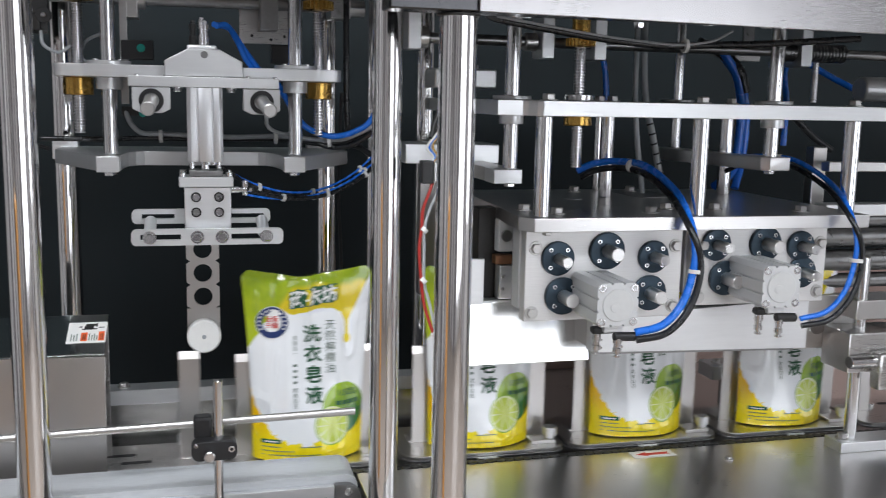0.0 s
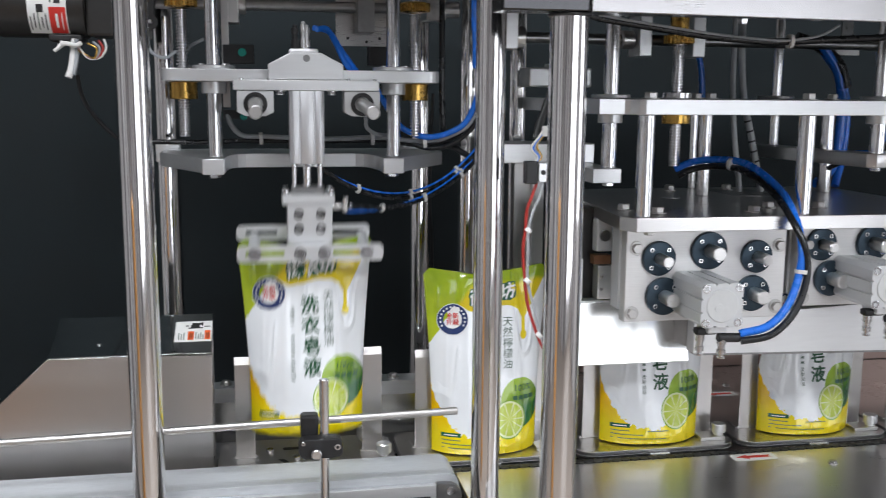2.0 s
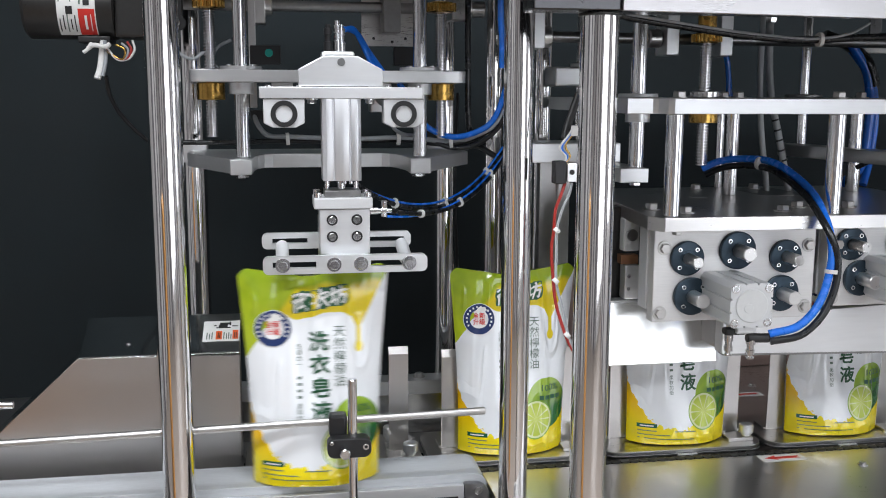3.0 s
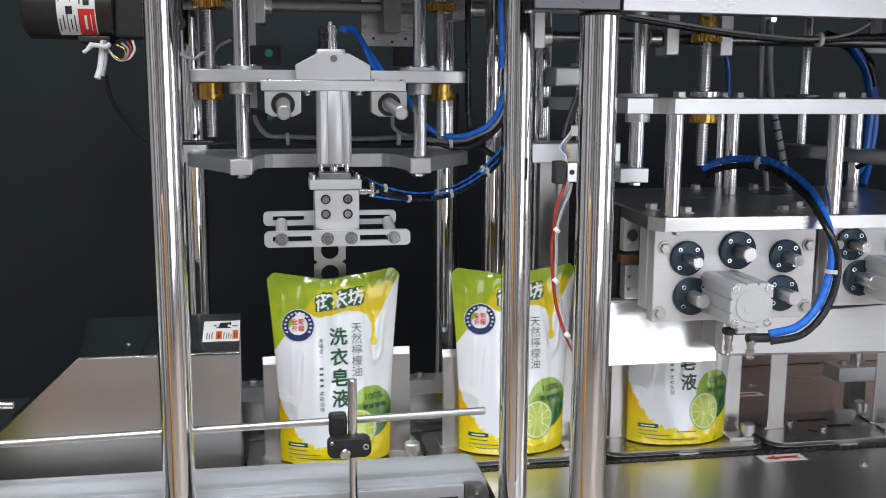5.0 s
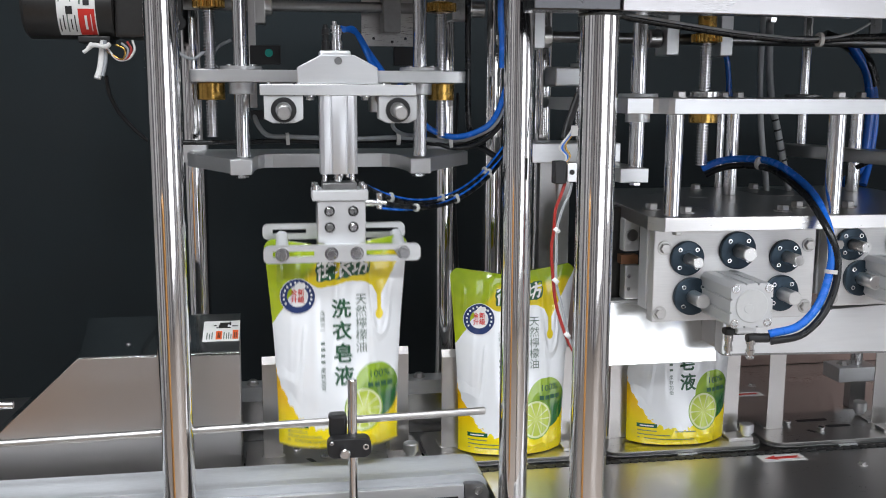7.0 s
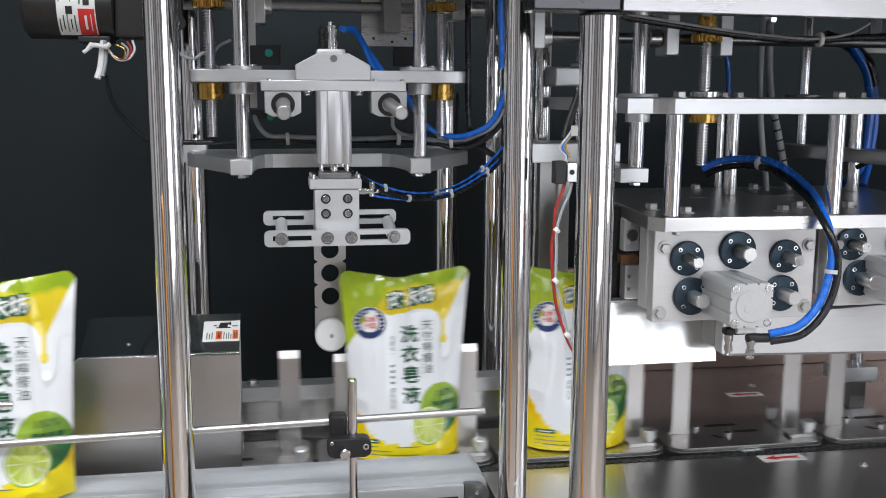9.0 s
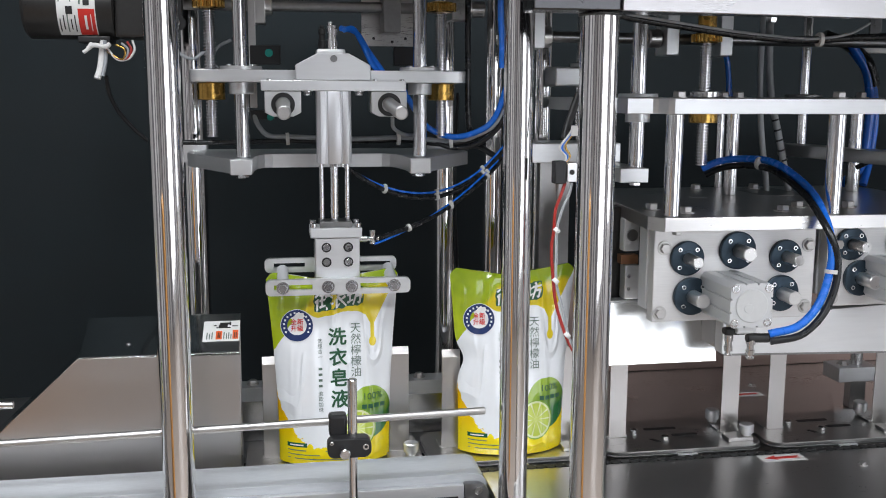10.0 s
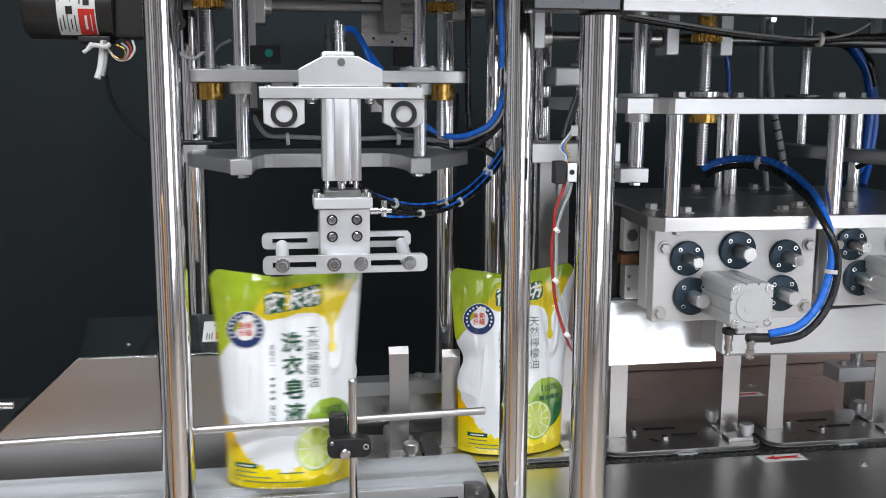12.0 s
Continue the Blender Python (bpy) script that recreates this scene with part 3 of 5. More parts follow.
# fixed hoses behind the station
def hoses(name, label, rows, ties=()):
    h = thing(name, rows[0][0][0], label, "hose")
    for pts, r, m in rows:
        part("hose", tube(pts, r), m, h)
    for p, q in ties:
        part("cable_tie", rod(Vector(p) - Vector(q) * 0.0035, Vector(p) + Vector(q) * 0.0035, 0.0125, 14, 0.0005), WHITEPL, h)
    return h


hoses("hose_bundle", "blue, black and grey air hoses tied along the yoke plate", [
    ([(-0.20, 1.99, 1.402), (-0.08, 1.985, 1.402), (0.0, 1.98, 1.405), (0.12, 1.97, 1.404), (0.25, 1.96, 1.406), (0.33, 1.95, 1.398), (0.385, 1.93, 1.408), (0.43, 1.91, 1.44), (0.46, 1.90, 1.50)], 0.0050, HOSEBLACK),
    ([(-0.045, 1.99, 1.455), (-0.035, 1.98, 1.432), (-0.015, 1.975, 1.415), (0.03, 1.97, 1.413), (0.15, 1.96, 1.409), (0.25, 1.95, 1.412), (0.345, 1.945, 1.404), (0.39, 1.92, 1.416), (0.435, 1.90, 1.448), (0.46, 1.89, 1.52)], 0.0048, GREY),
    ([(0.24, 1.94, 1.52), (0.275, 1.93, 1.46), (0.30, 1.93, 1.43), (0.345, 1.93, 1.414), (0.39, 1.91, 1.424), (0.425, 1.90, 1.452), (0.45, 1.88, 1.53)], 0.0058, HOSEBLUE),
    ([(0.30, 1.955, 1.41), (0.345, 1.94, 1.392), (0.39, 1.92, 1.398), (0.43, 1.90, 1.43), (0.46, 1.885, 1.49)], 0.0050, HOSEBLACK),
    ([(0.125, 1.84, 1.615), (0.145, 1.86, 1.617), (0.165, 1.89, 1.59), (0.18, 1.90, 1.56), (0.195, 1.91, 1.5405)], 0.0052, HOSEBLUE),
    ([(0.12, 1.845, 1.618), (0.15, 1.87, 1.612), (0.175, 1.9, 1.58), (0.205, 1.915, 1.541)], 0.0052, HOSEBLUE),
    ([(0.21, 1.80, 1.455), (0.215, 1.82, 1.435), (0.24, 1.85, 1.422), (0.28, 1.90, 1.418)], 0.0035, GREY)],
    [((0.02, 1.972, 1.409), (1, 0, 0.05)), ((0.24, 1.953, 1.409), (1, 0, 0)), ((0.345, 1.94, 1.403), (1, -0.2, 0.1))])
hoses("rear_cable", "loose dark cable hanging against the curtain", [
    ([(0.425, 2.3, 1.50), (0.42, 2.3, 1.40), (0.418, 2.3, 1.25), (0.425, 2.3, 1.10), (0.43, 2.3, 0.77)], 0.004, BLACK)])
hoses("beam_hose", "blue air hose running up beside the frame post", [
    ([(0.425, 1.84, 1.55), (0.420, 1.82, 1.60), (0.412, 1.8, 1.66), (0.41, 1.8, 1.86)], 0.006, HOSEBLUE),
    ([(0.44, 1.90, 1.37), (0.41, 1.93, 1.39), (0.385, 1.95, 1.42), (0.38, 1.95, 1.60), (0.38, 1.95, 1.86)], 0.006, HOSEBLACK)])

# ---- moving head ----
head = thing("transfer_head", (0.10, 1.78, 1.50), "aluminium transfer head with an upright cylinder on two slide bearings", "transfer head")
part("top_bracket", poly([(0.034, 1.5225), (0.167, 1.5225), (0.167, 1.549), (0.128, 1.5695), (0.073, 1.5695), (0.034, 1.549)], "y", 1.765, 1.785, 0.0015), ALU, head, "machined gable bracket")
part("bracket_pin", rod((0.1015, 1.766, 1.560), (0.1015, 1.7625, 1.560), 0.0062, 20, 0.0005), DARKSTEEL, head)
part("rear_cap", box(0.072, 0.124, 1.785, 1.83, 1.5225, 1.578, 0.004), ALU, head)
part("cross_bar", box(-0.027, 0.230, 1.758, 1.796, 1.5035, 1.5215, 0.001), ALU, head, "flat machined cross bar")
for x in (0.011, 0.2):
    b = poly([(x - 0.032, 1.503), (x + 0.032, 1.503), (x + 0.032, 1.465), (x + 0.018, 1.458), (x - 0.018, 1.458), (x - 0.032, 1.465)], "y", 1.762, 1.797, 0.0015)
    bl = part("slide_bearing", b, CAST, head, "aluminium linear bearing block")
    part("bore", lathe((x, 1.7625, 1.4795), (x, 1.7585, 1.4795), [(0.013, 0.3), (0.0135, 1), (0.0205, 1), (0.021, 0)], 32), BLACK, bl, "dark bearing seal ring")
    for sx in (-0.024, 0.024):
        part("socket_screw", socket_bm((x + sx, 1.775, 1.5215), (0, 0, 1), 0.0045, 0.003), ROD, bl)
for x in (0.055, 0.147):
    part("bar_nut", bolt_bm((x, 1.777, 1.5035), (0, 0, -1), 0.007, 0.006), ROD, head)
body = poly([(0.070, 1.762), (0.0765, 1.7580), (0.086, 1.7580), (0.087, 1.761), (0.089, 1.761), (0.090, 1.7575), (0.112, 1.7575), (0.113, 1.761), (0.115, 1.761), (0.116, 1.758), (0.126, 1.758), (0.1315, 1.762),
             (0.1315, 1.815), (0.070, 1.815)], "z", 1.3735, 1.503, 0.0006)
part("cylinder_body", body, ALU_UP, head, "grooved aluminium cylinder barrel")
for k, (x, z) in enumerate(((0.083, 1.60), (0.098, 1.606), (0.104, 1.60))):
    part("air_fitting", lathe((x, 1.80, 1.578), (x, 1.80, z + 0.02), [(0, 0), (0.007, 0), (0.007, 0.35), (0.005, 0.36), (0.005, 0.6), (0.0065, 0.62), (0.0065, 0.85), (0.004, 0.87), (0.004, 1), (0, 1)], 14), (BLACK, ROD, ROD)[k], head)
for x in (0.105, 0.115):
    part("drain_screw", rod((x, 1.77, 1.3735), (x, 1.77, 1.367), 0.003, 10), ROD, head)

grip = part("gripper", box(0.063, 0.1435, 1.752, 1.812, 1.256, 1.329, 0.002), ALU, head, "square aluminium gripper block")
part("gripper_cap", box(0.0545, 0.148, 1.748, 1.816, 1.3295, 1.3475, 0.002), CAST, grip)
part("cap_flange", box(0.072, 0.130, 1.755, 1.81, 1.348, 1.3585, 0.001), DARKSTEEL, grip, "dark steel cap flange")
for x, y in ((0.061, 1.756), (0.141, 1.756), (0.061, 1.808), (0.141, 1.808)):
    part("cap_screw", rod((x, y, 1.3475), (x, y, 1.356), 0.006, 12, 0.001), ROD, grip)
part("piston_rod", rod((0.1005, 1.785, 1.358), (0.1005, 1.785, 1.495), 0.0075, 20), ROD, grip, "polished piston rod")
for x in (0.0775, 0.124):
    part("side_rod", rod((x, 1.785, 1.358), (x, 1.785, 1.495), 0.0045, 14), ROD, grip)
for x, z, m in ((0.083, 1.312, ROD), (0.1225, 1.312, DARKSTEEL), (0.083, 1.285, DARKSTEEL), (0.1225, 1.285, ROD)):
    part("block_screw", lathe((x, 1.7525, z), (x, 1.7495, z), [(0.0088, 0), (0.0088, 1), (0.0062, 1), (0.0060, 0.4)], 20), BLACK, grip)
    part("screw_head", socket_bm((x, 1.7518, z), (0, -1, 0), 0.006, 0.003), m, grip)
for z in (1.30, 1.277):
    part("side_slot", box(0.1432, 0.1445, 1.765, 1.80, z - 0.004, z + 0.004, 0), BLACK, grip)


def slotted(y0, y1, x0, x1, z0, z1, slots, zc, h):
    """A bar with long slots: built of the pieces between and around them."""
    r = 0.009
    left = [(x0 + r - r * math.sin(radians(k)), z1 - r + r * math.cos(radians(k))) for k in range(0, 91, 15)]
    left += [(x0 + r - r * math.cos(radians(k)), z0 + r - r * math.sin(radians(k))) for k in range(0, 91, 15)]
    bm = poly(left, "y", y0, y1, 0)
    poly([(x0 + x1 - x, z) for x, z in left], "y", y0, y1, 0, bm)
    box(x0 + r, x1 - r, y0, y1, zc + h, z1, 0, bm)
    box(x0 + r, x1 - r, y0, y1, z0, zc - h, 0, bm)
    edge = [x0 + r] + [v for s in slots for v in s] + [x1 - r]
    for a, b in zip(edge[::2], edge[1::2]):
        if b - a > 0.001:
            box(a, b, y0, y1, zc - h, zc + h, 0, bm)
    bmesh.ops.remove_doubles(bm, verts=bm.verts, dist=0.0001)
    return bm


fb = part("front_bar", slotted(1.726, 1.738, -0.027, 0.233, 1.230, 1.2585, [(-0.012, 0.056), (0.142, 0.212)], 1.2445, 0.005), ALU, grip, "slotted aluminium clamp bar")
bb = part("rear_bar", slotted(1.800, 1.810, -0.029, 0.216, 1.259, 1.2855, [(-0.012, 0.045), (0.142, 0.205)], 1.2725, 0.004), ALU, grip, "slotted aluminium clamp bar")
for x in (0.0035, 0.084, 0.1265, 0.2035):
    part("hex_bolt", bolt_bm((x, 1.726, 1.2445), (0, -1, 0), 0.0085, 0.007), ROD, fb)
for x in (0.0035, 0.2):
    part("spacer_stud", rod((x, 1.738, 1.2485), (x, 1.80, 1.2645), 0.0105, 24, 0.001), CAST, fb, "grey spacer stud")
part("bar_bridge", box(0.074, 0.135, 1.738, 1.79, 1.232, 1.2565, 0.001), CAST, fb)
part("air_fitting", lathe((0.145, 1.785, 1.3215), (0.182, 1.785, 1.3215), [(0, 0), (0.006, 0), (0.006, 0.4), (0.0045, 0.42), (0.0045, 0.55), (0.007, 0.57), (0.007, 0.75), (0.004, 0.77), (0.004, 1), (0, 1)], 14), ROD, grip)
part("air_fitting", lathe((0.17, 1.785, 1.312), (0.17, 1.785, 1.338), [(0, 0), (0.0055, 0), (0.0055, 0.4), (0.004, 0.42), (0.0055, 0.6), (0.0055, 1), (0, 1)], 14), ROD, grip)
# perforated stop strip behind the gripper
bm = bmesh.new()
SX, SR, SZ = 0.0935, 0.017, [1.205, 1.160, 1.115]
for z in SZ:
    ring = [(SX + SR * math.cos(2 * math.pi * k / 24), z + SR * math.sin(2 * math.pi * k / 24)) for k in range(24)]
    sq = []
    for x, zz in ring:
        dx, dz = x - SX, zz - z
        f = min(0.030 / abs(dx) if dx else 9, 0.0225 / abs(dz) if dz else 9)
        sq.append((SX + dx * f, z + dz * f))
    for y in (1.838, 1.842):
        a = [bm.verts.new((x, y, zz)) for x, zz in ring]
        b = [bm.verts.new((x, y, zz)) for x, zz in sq]
        for k in range(24):
            bm.faces.new((a[k], a[(k + 1) % 24], b[(k + 1) % 24], b[k]))
    for k in range(24):
        n = (k + 1) % 24
        bm.faces.new([bm.verts.new((ring[i][0], y, ring[i][1])) for i, y in ((k, 1.838), (n, 1.838), (n, 1.842), (k, 1.842))])
box(SX - 0.030, SX + 0.030, 1.838, 1.842, 1.2275, 1.31, 0, bm)
box(SX - 0.030, SX + 0.030, 1.838, 1.842, 1.035, 1.0925, 0, bm)
bmesh.ops.remove_doubles(bm, verts=bm.verts, dist=0.0002)
part("strip_plate", bm, STEEL_UP, grip, "stainless strip with three round holes")
part("roller", rod((SX, 1.836, 1.043), (SX, 1.812, 1.043), 0.0315, 48, 0.003), WHITEPL, grip, "white plastic roller")
part("roller_pin", rod((SX, 1.813, 1.043), (SX, 1.8105, 1.043), 0.004, 16), GREY, grip)
part("strip_hanger", box(SX - 0.03, SX + 0.03, 1.8125, 1.8375, 1.275, 1.308, 0.001), STEEL, grip)


# ---- sealing station ----
up2 = thing("upper_press_plate", (0.95, 1.8, 1.47), "long machined aluminium plate of the sealing press", "plate")
part("plate", poly([(0.577, 1.565), (0.622, 1.565), (0.630, 1.560), (0.640, 1.542), (0.650, 1.538), (1.60, 1.538), (1.60, 2.05), (0.577, 2.05)], "z", 1.4675, 1.4935, 0.001), ALU, up2)
bolts(up2, [(0.666, 1.56, 1.4935), (0.957, 1.56, 1.4935), (0.935, 1.96, 1.4935), (0.920, 1.86, 1.4935), (1.27, 1.56, 1.4935), (1.242, 1.94, 1.4935)], (0, 0, 1), 0.0115, 0.010)
for x, y, z0 in ((0.660, 1.56, 1.2945), (0.957, 1.56, 1.2945), (1.27, 1.56, 1.2945), (0.92, 1.88, 1.2945), (1.222, 1.92, 1.2945), (0.965, 2.03, 1.2945)):
    c = thing("press_column", (x, y, z0), "turned steel column between the press plates", "column", "press columns")
    part("column", rod((x, y, z0), (x, y, 1.467), 0.0145 if y < 2 else 0.0095, 28), ROD, c)
lp = thing("lower_press_plate", (0.95, 1.75, 1.27), "wide machined steel plate carrying the sealing heads", "plate")
part("plate", poly([(0.622, 1.570), (0.640, 1.536), (1.305, 1.536), (1.305, 2.05), (0.650, 2.05), (0.634, 1.72)], "z", 1.270, 1.294, 0.001), SATIN, lp, "satin machined plate")
bolts(lp, [(0.664, 1.66, 1.294), (0.706, 1.605, 1.294), (0.90, 2.0, 1.294), (1.035, 2.0, 1.294), (0.890, 1.605, 1.294), (0.948, 1.66, 1.294), (1.045, 1.65, 1.294), (0.985, 1.68, 1.294), (1.20, 1.60, 1.294)], (0, 0, 1), 0.0115, 0.010)
part("plate_hole", rod((0.838, 1.85, 1.2943), (0.838, 1.85, 1.2948), 0.018, 28, 0), ALU, lp)
part("plate_slot", poly(rounded(0.985, 1.085, 1.86, 2.02, 0.03), "z", 1.2943, 1.2948, 0), DARKSTEEL, lp)
bolts(lp, [(0.672, 1.56, 1.270)], (0, 0, -1), 0.009, 0.006)

for x, y, zf in ((0.654, 1.72, 1.34), (1.178, 1.68, 1.367)):
    g = thing("guide_column", (x, y, zf), "ground steel guide column with flange bushing on the press plate", "guide rod", "guide columns")
    part("column", rod((x, y, zf + 0.025), (x, y, 1.86), 0.0138, 28), ROD, g)
    part("flange", rod((x, y, 1.494), (x, y, 1.501), 0.036, 32, 0.001), ALU, g)
    part("bushing", rod((x, y, 1.449), (x, y, 1.467), 0.0225, 28, 0.001), ALU, g)
    if x < 1:
        part("foot_block", box(x - 0.040, x + 0.014, y - 0.03, y + 0.03, zf, zf + 0.026, 0.001), ALU, g)
    part("foot_nut", bolt_bm((x, y, zf), (0, 0, -1), 0.011, 0.006), ROD, g)
    if x < 1:
        part("foot_arm", box(x - 0.038, x + 0.012, y + 0.03, y + 0.30, zf, zf + 0.026, 0.001), STEEL, g)
for x, y in ((1.130, 1.98),):
    g = thing("guide_column", (x, y, 1.40), "ground steel guide column with flange bushing on the press plate", "guide rod", "guide columns")
    part("column", rod((x, y, 1.3935), (x, y, 1.86), 0.0115, 28), ROD, g)
    part("flange", rod((x, y, 1.494), (x, y, 1.501), 0.038, 32, 0.001), DARKSTEEL, g)
    part("arm", poly([(1.104, 2.03), (1.104, 1.965), (1.148, 1.665), (1.162, 1.652), (1.205, 1.652), (1.205, 1.72), (1.165, 1.80), (1.150, 2.03)], "z", 1.367, 1.393, 0.0012), SATIN, g, "machined carrier arm")
g = thing("guide_column", (0.640, 2.0, 1.40), "thick polished guide column with an aluminium collar", "guide rod", "guide columns")
part("column", rod((0.640, 2.0, 1.40), (0.640, 2.0, 1.86), 0.017, 28), CHROME, g)
part("collar", box(0.565, 0.70, 1.96, 2.04, 1.515, 1.555, 0.004), ALU, g)
part("collar_top", rod((0.640, 2.0, 1.555), (0.640, 2.0, 1.563), 0.03, 28), ALU, g)
part("arm", box(0.50, 0.70, 1.93, 2.06, 1.36, 1.40, 0.002), ALU, g)
part("web_plate", box(0.5535, 0.5900, 2.02, 2.05, 1.067, 1.3595, 0.001), STEEL, g, "dull steel web plate under the arm")
part("web_edge", box(0.5905, 0.6153, 2.005, 2.05, 1.067, 1.3595, 0.001), ALU, g, "pale aluminium web edge")

s = thing("lead_screw", (0.819, 1.8, 1.36), "steel lead screw running through a brass nut", "lead screw", "lead screws")
part("thread", screw((0.819, 1.80, 1.362), (0.819, 1.80, 1.60), 0.0118), ROD, s)
part("brass_nut", rod((0.819, 1.80, 1.445), (0.819, 1.80, 1.467), 0.0275, 32, 0.0015), BRASS, s)
part("top_nut", rod((0.819, 1.80, 1.4937), (0.819, 1.80, 1.506), 0.030, 32, 0.0015), ROD, s)
gear = lathe((0.819, 1.80, 1.597), (0.819, 1.80, 1.617), [(0, 0), (0.022, 0), (0.026, 0.15), (0.026, 0.8), (0.02, 1), (0, 1)], 24)
for k in range(22):
    a = 2 * math.pi * k / 22
    merge(gear, rod((0.819 + 0.0265 * math.cos(a), 1.80 + 0.0265 * math.sin(a), 1.599), (0.819 + 0.0265 * math.cos(a), 1.80 + 0.0265 * math.sin(a), 1.614), 0.0032, 6, 0.0004))
part("worm_wheel", gear, BRASS, s, "toothed brass worm wheel")
part("hub", rod((0.819, 1.80, 1.617), (0.819, 1.80, 1.66), 0.018, 24), BRASS, s)
part("stem", rod((0.819, 1.80, 1.66), (0.819, 1.80, 1.86), 0.011, 16), ROD, s)

sh = thing("drive_shaft", (1.0, 1.86, 1.61), "long dark steel drive shaft with couplings and bearing blocks", "shaft")
part("shaft", rod((0.48, 1.86, 1.609), (1.95, 1.86, 1.603), 0.0105, 24), DARKSTEEL, sh)
part("bearing_block", box(0.478, 0.503, 1.82, 1.90, 1.585, 1.86, 0.002), ALU, sh)
part("coupling", rod((0.503, 1.86, 1.609), (0.525, 1.86, 1.609), 0.021, 28, 0.002), STEEL, sh)
part("coupling", rod((0.722, 1.86, 1.608), (0.748, 1.86, 1.608), 0.018, 28, 0.002), STEEL, sh)
for x in (0.7505, 0.862, 1.335):
    part("bearing_block", box(x, x + 0.026, 1.83, 1.89, 1.575, 1.70, 0.002), ALU, sh)
    part("block_hanger", box(x, x + 0.026, 1.84, 1.88, 1.70, 1.86, 0.001), STEEL, sh)
part("coupling", rod((1.30, 1.86, 1.606), (1.334, 1.86, 1.606), 0.02, 28, 0.002), DARKSTEEL, sh)
part("worm", screw((1.37, 1.86, 1.606), (1.46, 1.86, 1.6055), 0.02, 0.008), DARKSTEEL, sh)
hang = thing("hanger_rail", (1.0, 1.7, 1.62), "dark hanger rail with steel nuts under the top beam", "rail")
for x, y in ((0.60, 1.50), (0.845, 1.6), (0.925, 1.5), (1.035, 1.5), (1.06, 1.5), (1.13, 1.5), (1.15, 1.5)):
    part("hex_nut", bolt_bm((x, y, 1.655), (0, 0, -1), 0.010, 0.030), ROD, hang)
part("carrier_plate", box(0.55, 1.9, 1.45, 1.65, 1.655, 1.67, 0.001), DARKSTEEL, hang)
part("plate_post", box(0.60, 0.66, 1.50, 1.56, 1.67, 1.86, 0.001), DARKSTEEL, hang)

for k, (x0, x1) in enumerate(((0.635, 0.954), (0.966, 1.262))):
    zb = 1.098 + 0.018 * k
    hb = thing("sealing_head", (x0, 1.6, zb), "bead-blasted aluminium sealing head with flanged push rods", "sealing head", "sealing heads")
    part("face_plate", box(x0 + 0.012, x1, 1.598, 1.624, zb + 0.002, 1.2695, 0.002), FACE, hb, "ground aluminium face plate")
    part("core", box(x0 + 0.009, x1 - 0.012, 1.6245, 1.662, zb + 0.02, 1.2695, 0.002), CAST, hb)
    FL = [(0.0725, 1.2145, 0.031), (0.167, 1.2265, 0.034), (0.2595, 1.214, 0.030), (0.084, 1.146, 0.034), (0.255, 1.1465, 0.033)] if k == 0 else \
         [(0.056, 1.2335, 0.030), (0.160, 1.2335, 0.033), (0.2365, 1.228, 0.029), (0.0785, 1.170, 0.033), (0.243, 1.177, 0.030)]
    for dx, z, r in FL:
        x = x0 + dx
        fl = part("flange", lathe((x, 1.598, z), (x, 1.588, z), [(r, 0), (r, 0.6), (r - 0.002, 0.75), (0.015, 0.95), (0.0145, 1), (0.0105, 1), (0.010, 0.2)], 40), DARKFLANGE, hb, "round steel flange, its dark reflection put into the colour")
        for a in (45, 135, 225, 315):
            part("socket_screw", socket_bm((x + r * 0.72 * math.cos(radians(a)), 1.5905, z + r * 0.72 * math.sin(radians(a))), (0, -1, 0), 0.0042, 0.003), ROD, fl)
    bolts(hb, [(x0 + 0.031, 1.598, 1.233), (x0 + 0.026, 1.598, zb + 0.018), (x1 - 0.014, 1.598, 1.233), (x1 - 0.015, 1.598, zb + 0.022)], (0, -1, 0), 0.0095, 0.007)
    pr = part("push_rod", rod((x0 + FL[0][0], 1.6235, FL[0][1]), (x0 + FL[0][0], 1.545, FL[0][1]), 0.0098, 24, 0.0012), PUSHROD, hb, "turned steel push rod")
    for dx, z, r in FL[1:]:
        rr = 0.0125 if r > 0.032 else 0.0098
        part("push_rod", rod((x0 + dx, 1.6235, z), (x0 + dx, 1.545, z), rr, 24, 0.0012), PUSHROD, pr)
    if k == 0:
        PUSH1 = pr
    else:
        PUSH2 = pr

    # compact air cylinder on the face
    cx, cz = (0.7735, 1.152) if k == 0 else (1.088, 1.174)
    w = 0.038
    cyl = thing("compact_cylinder", (cx, 1.54, cz), "square aluminium air cylinder with a round pale end cap", "air cylinder", "compact cylinders")
    ring = [(cx - w, cz - w + 0.008), (cx - w + 0.008, cz - w), (cx + w - 0.008, cz - w), (cx + w, cz - w + 0.008), (cx + w, cz + w - 0.008), (cx + w - 0.008, cz + w), (cx - w + 0.008, cz + w), (cx - w, cz + w - 0.008)]
    notched = []
    for (ax, az), (bx2, bz) in zip(ring, ring[1:] + ring[:1]):
        notched.append((ax, az))
        if abs(ax - bx2) + abs(az - bz) > 0.04:
            nx, nz = cx - (ax + bx2) / 2, cz - (az + bz) / 2
            ln = math.hypot(nx, nz)
            nx, nz = nx / ln * 0.003, nz / ln * 0.003
            for f in (0.28, 0.66):
                for g2, inn in ((f, 0), (f, 1), (f + 0.06, 1), (f + 0.06, 0)):
                    notched.append((ax + (bx2 - ax) * g2 + nx * inn, az + (bz - az) * g2 + nz * inn))
    part("barrel", poly(notched, "y", 1.478, 1.5975, 0.0006), CAST, cyl, "notched aluminium barrel")
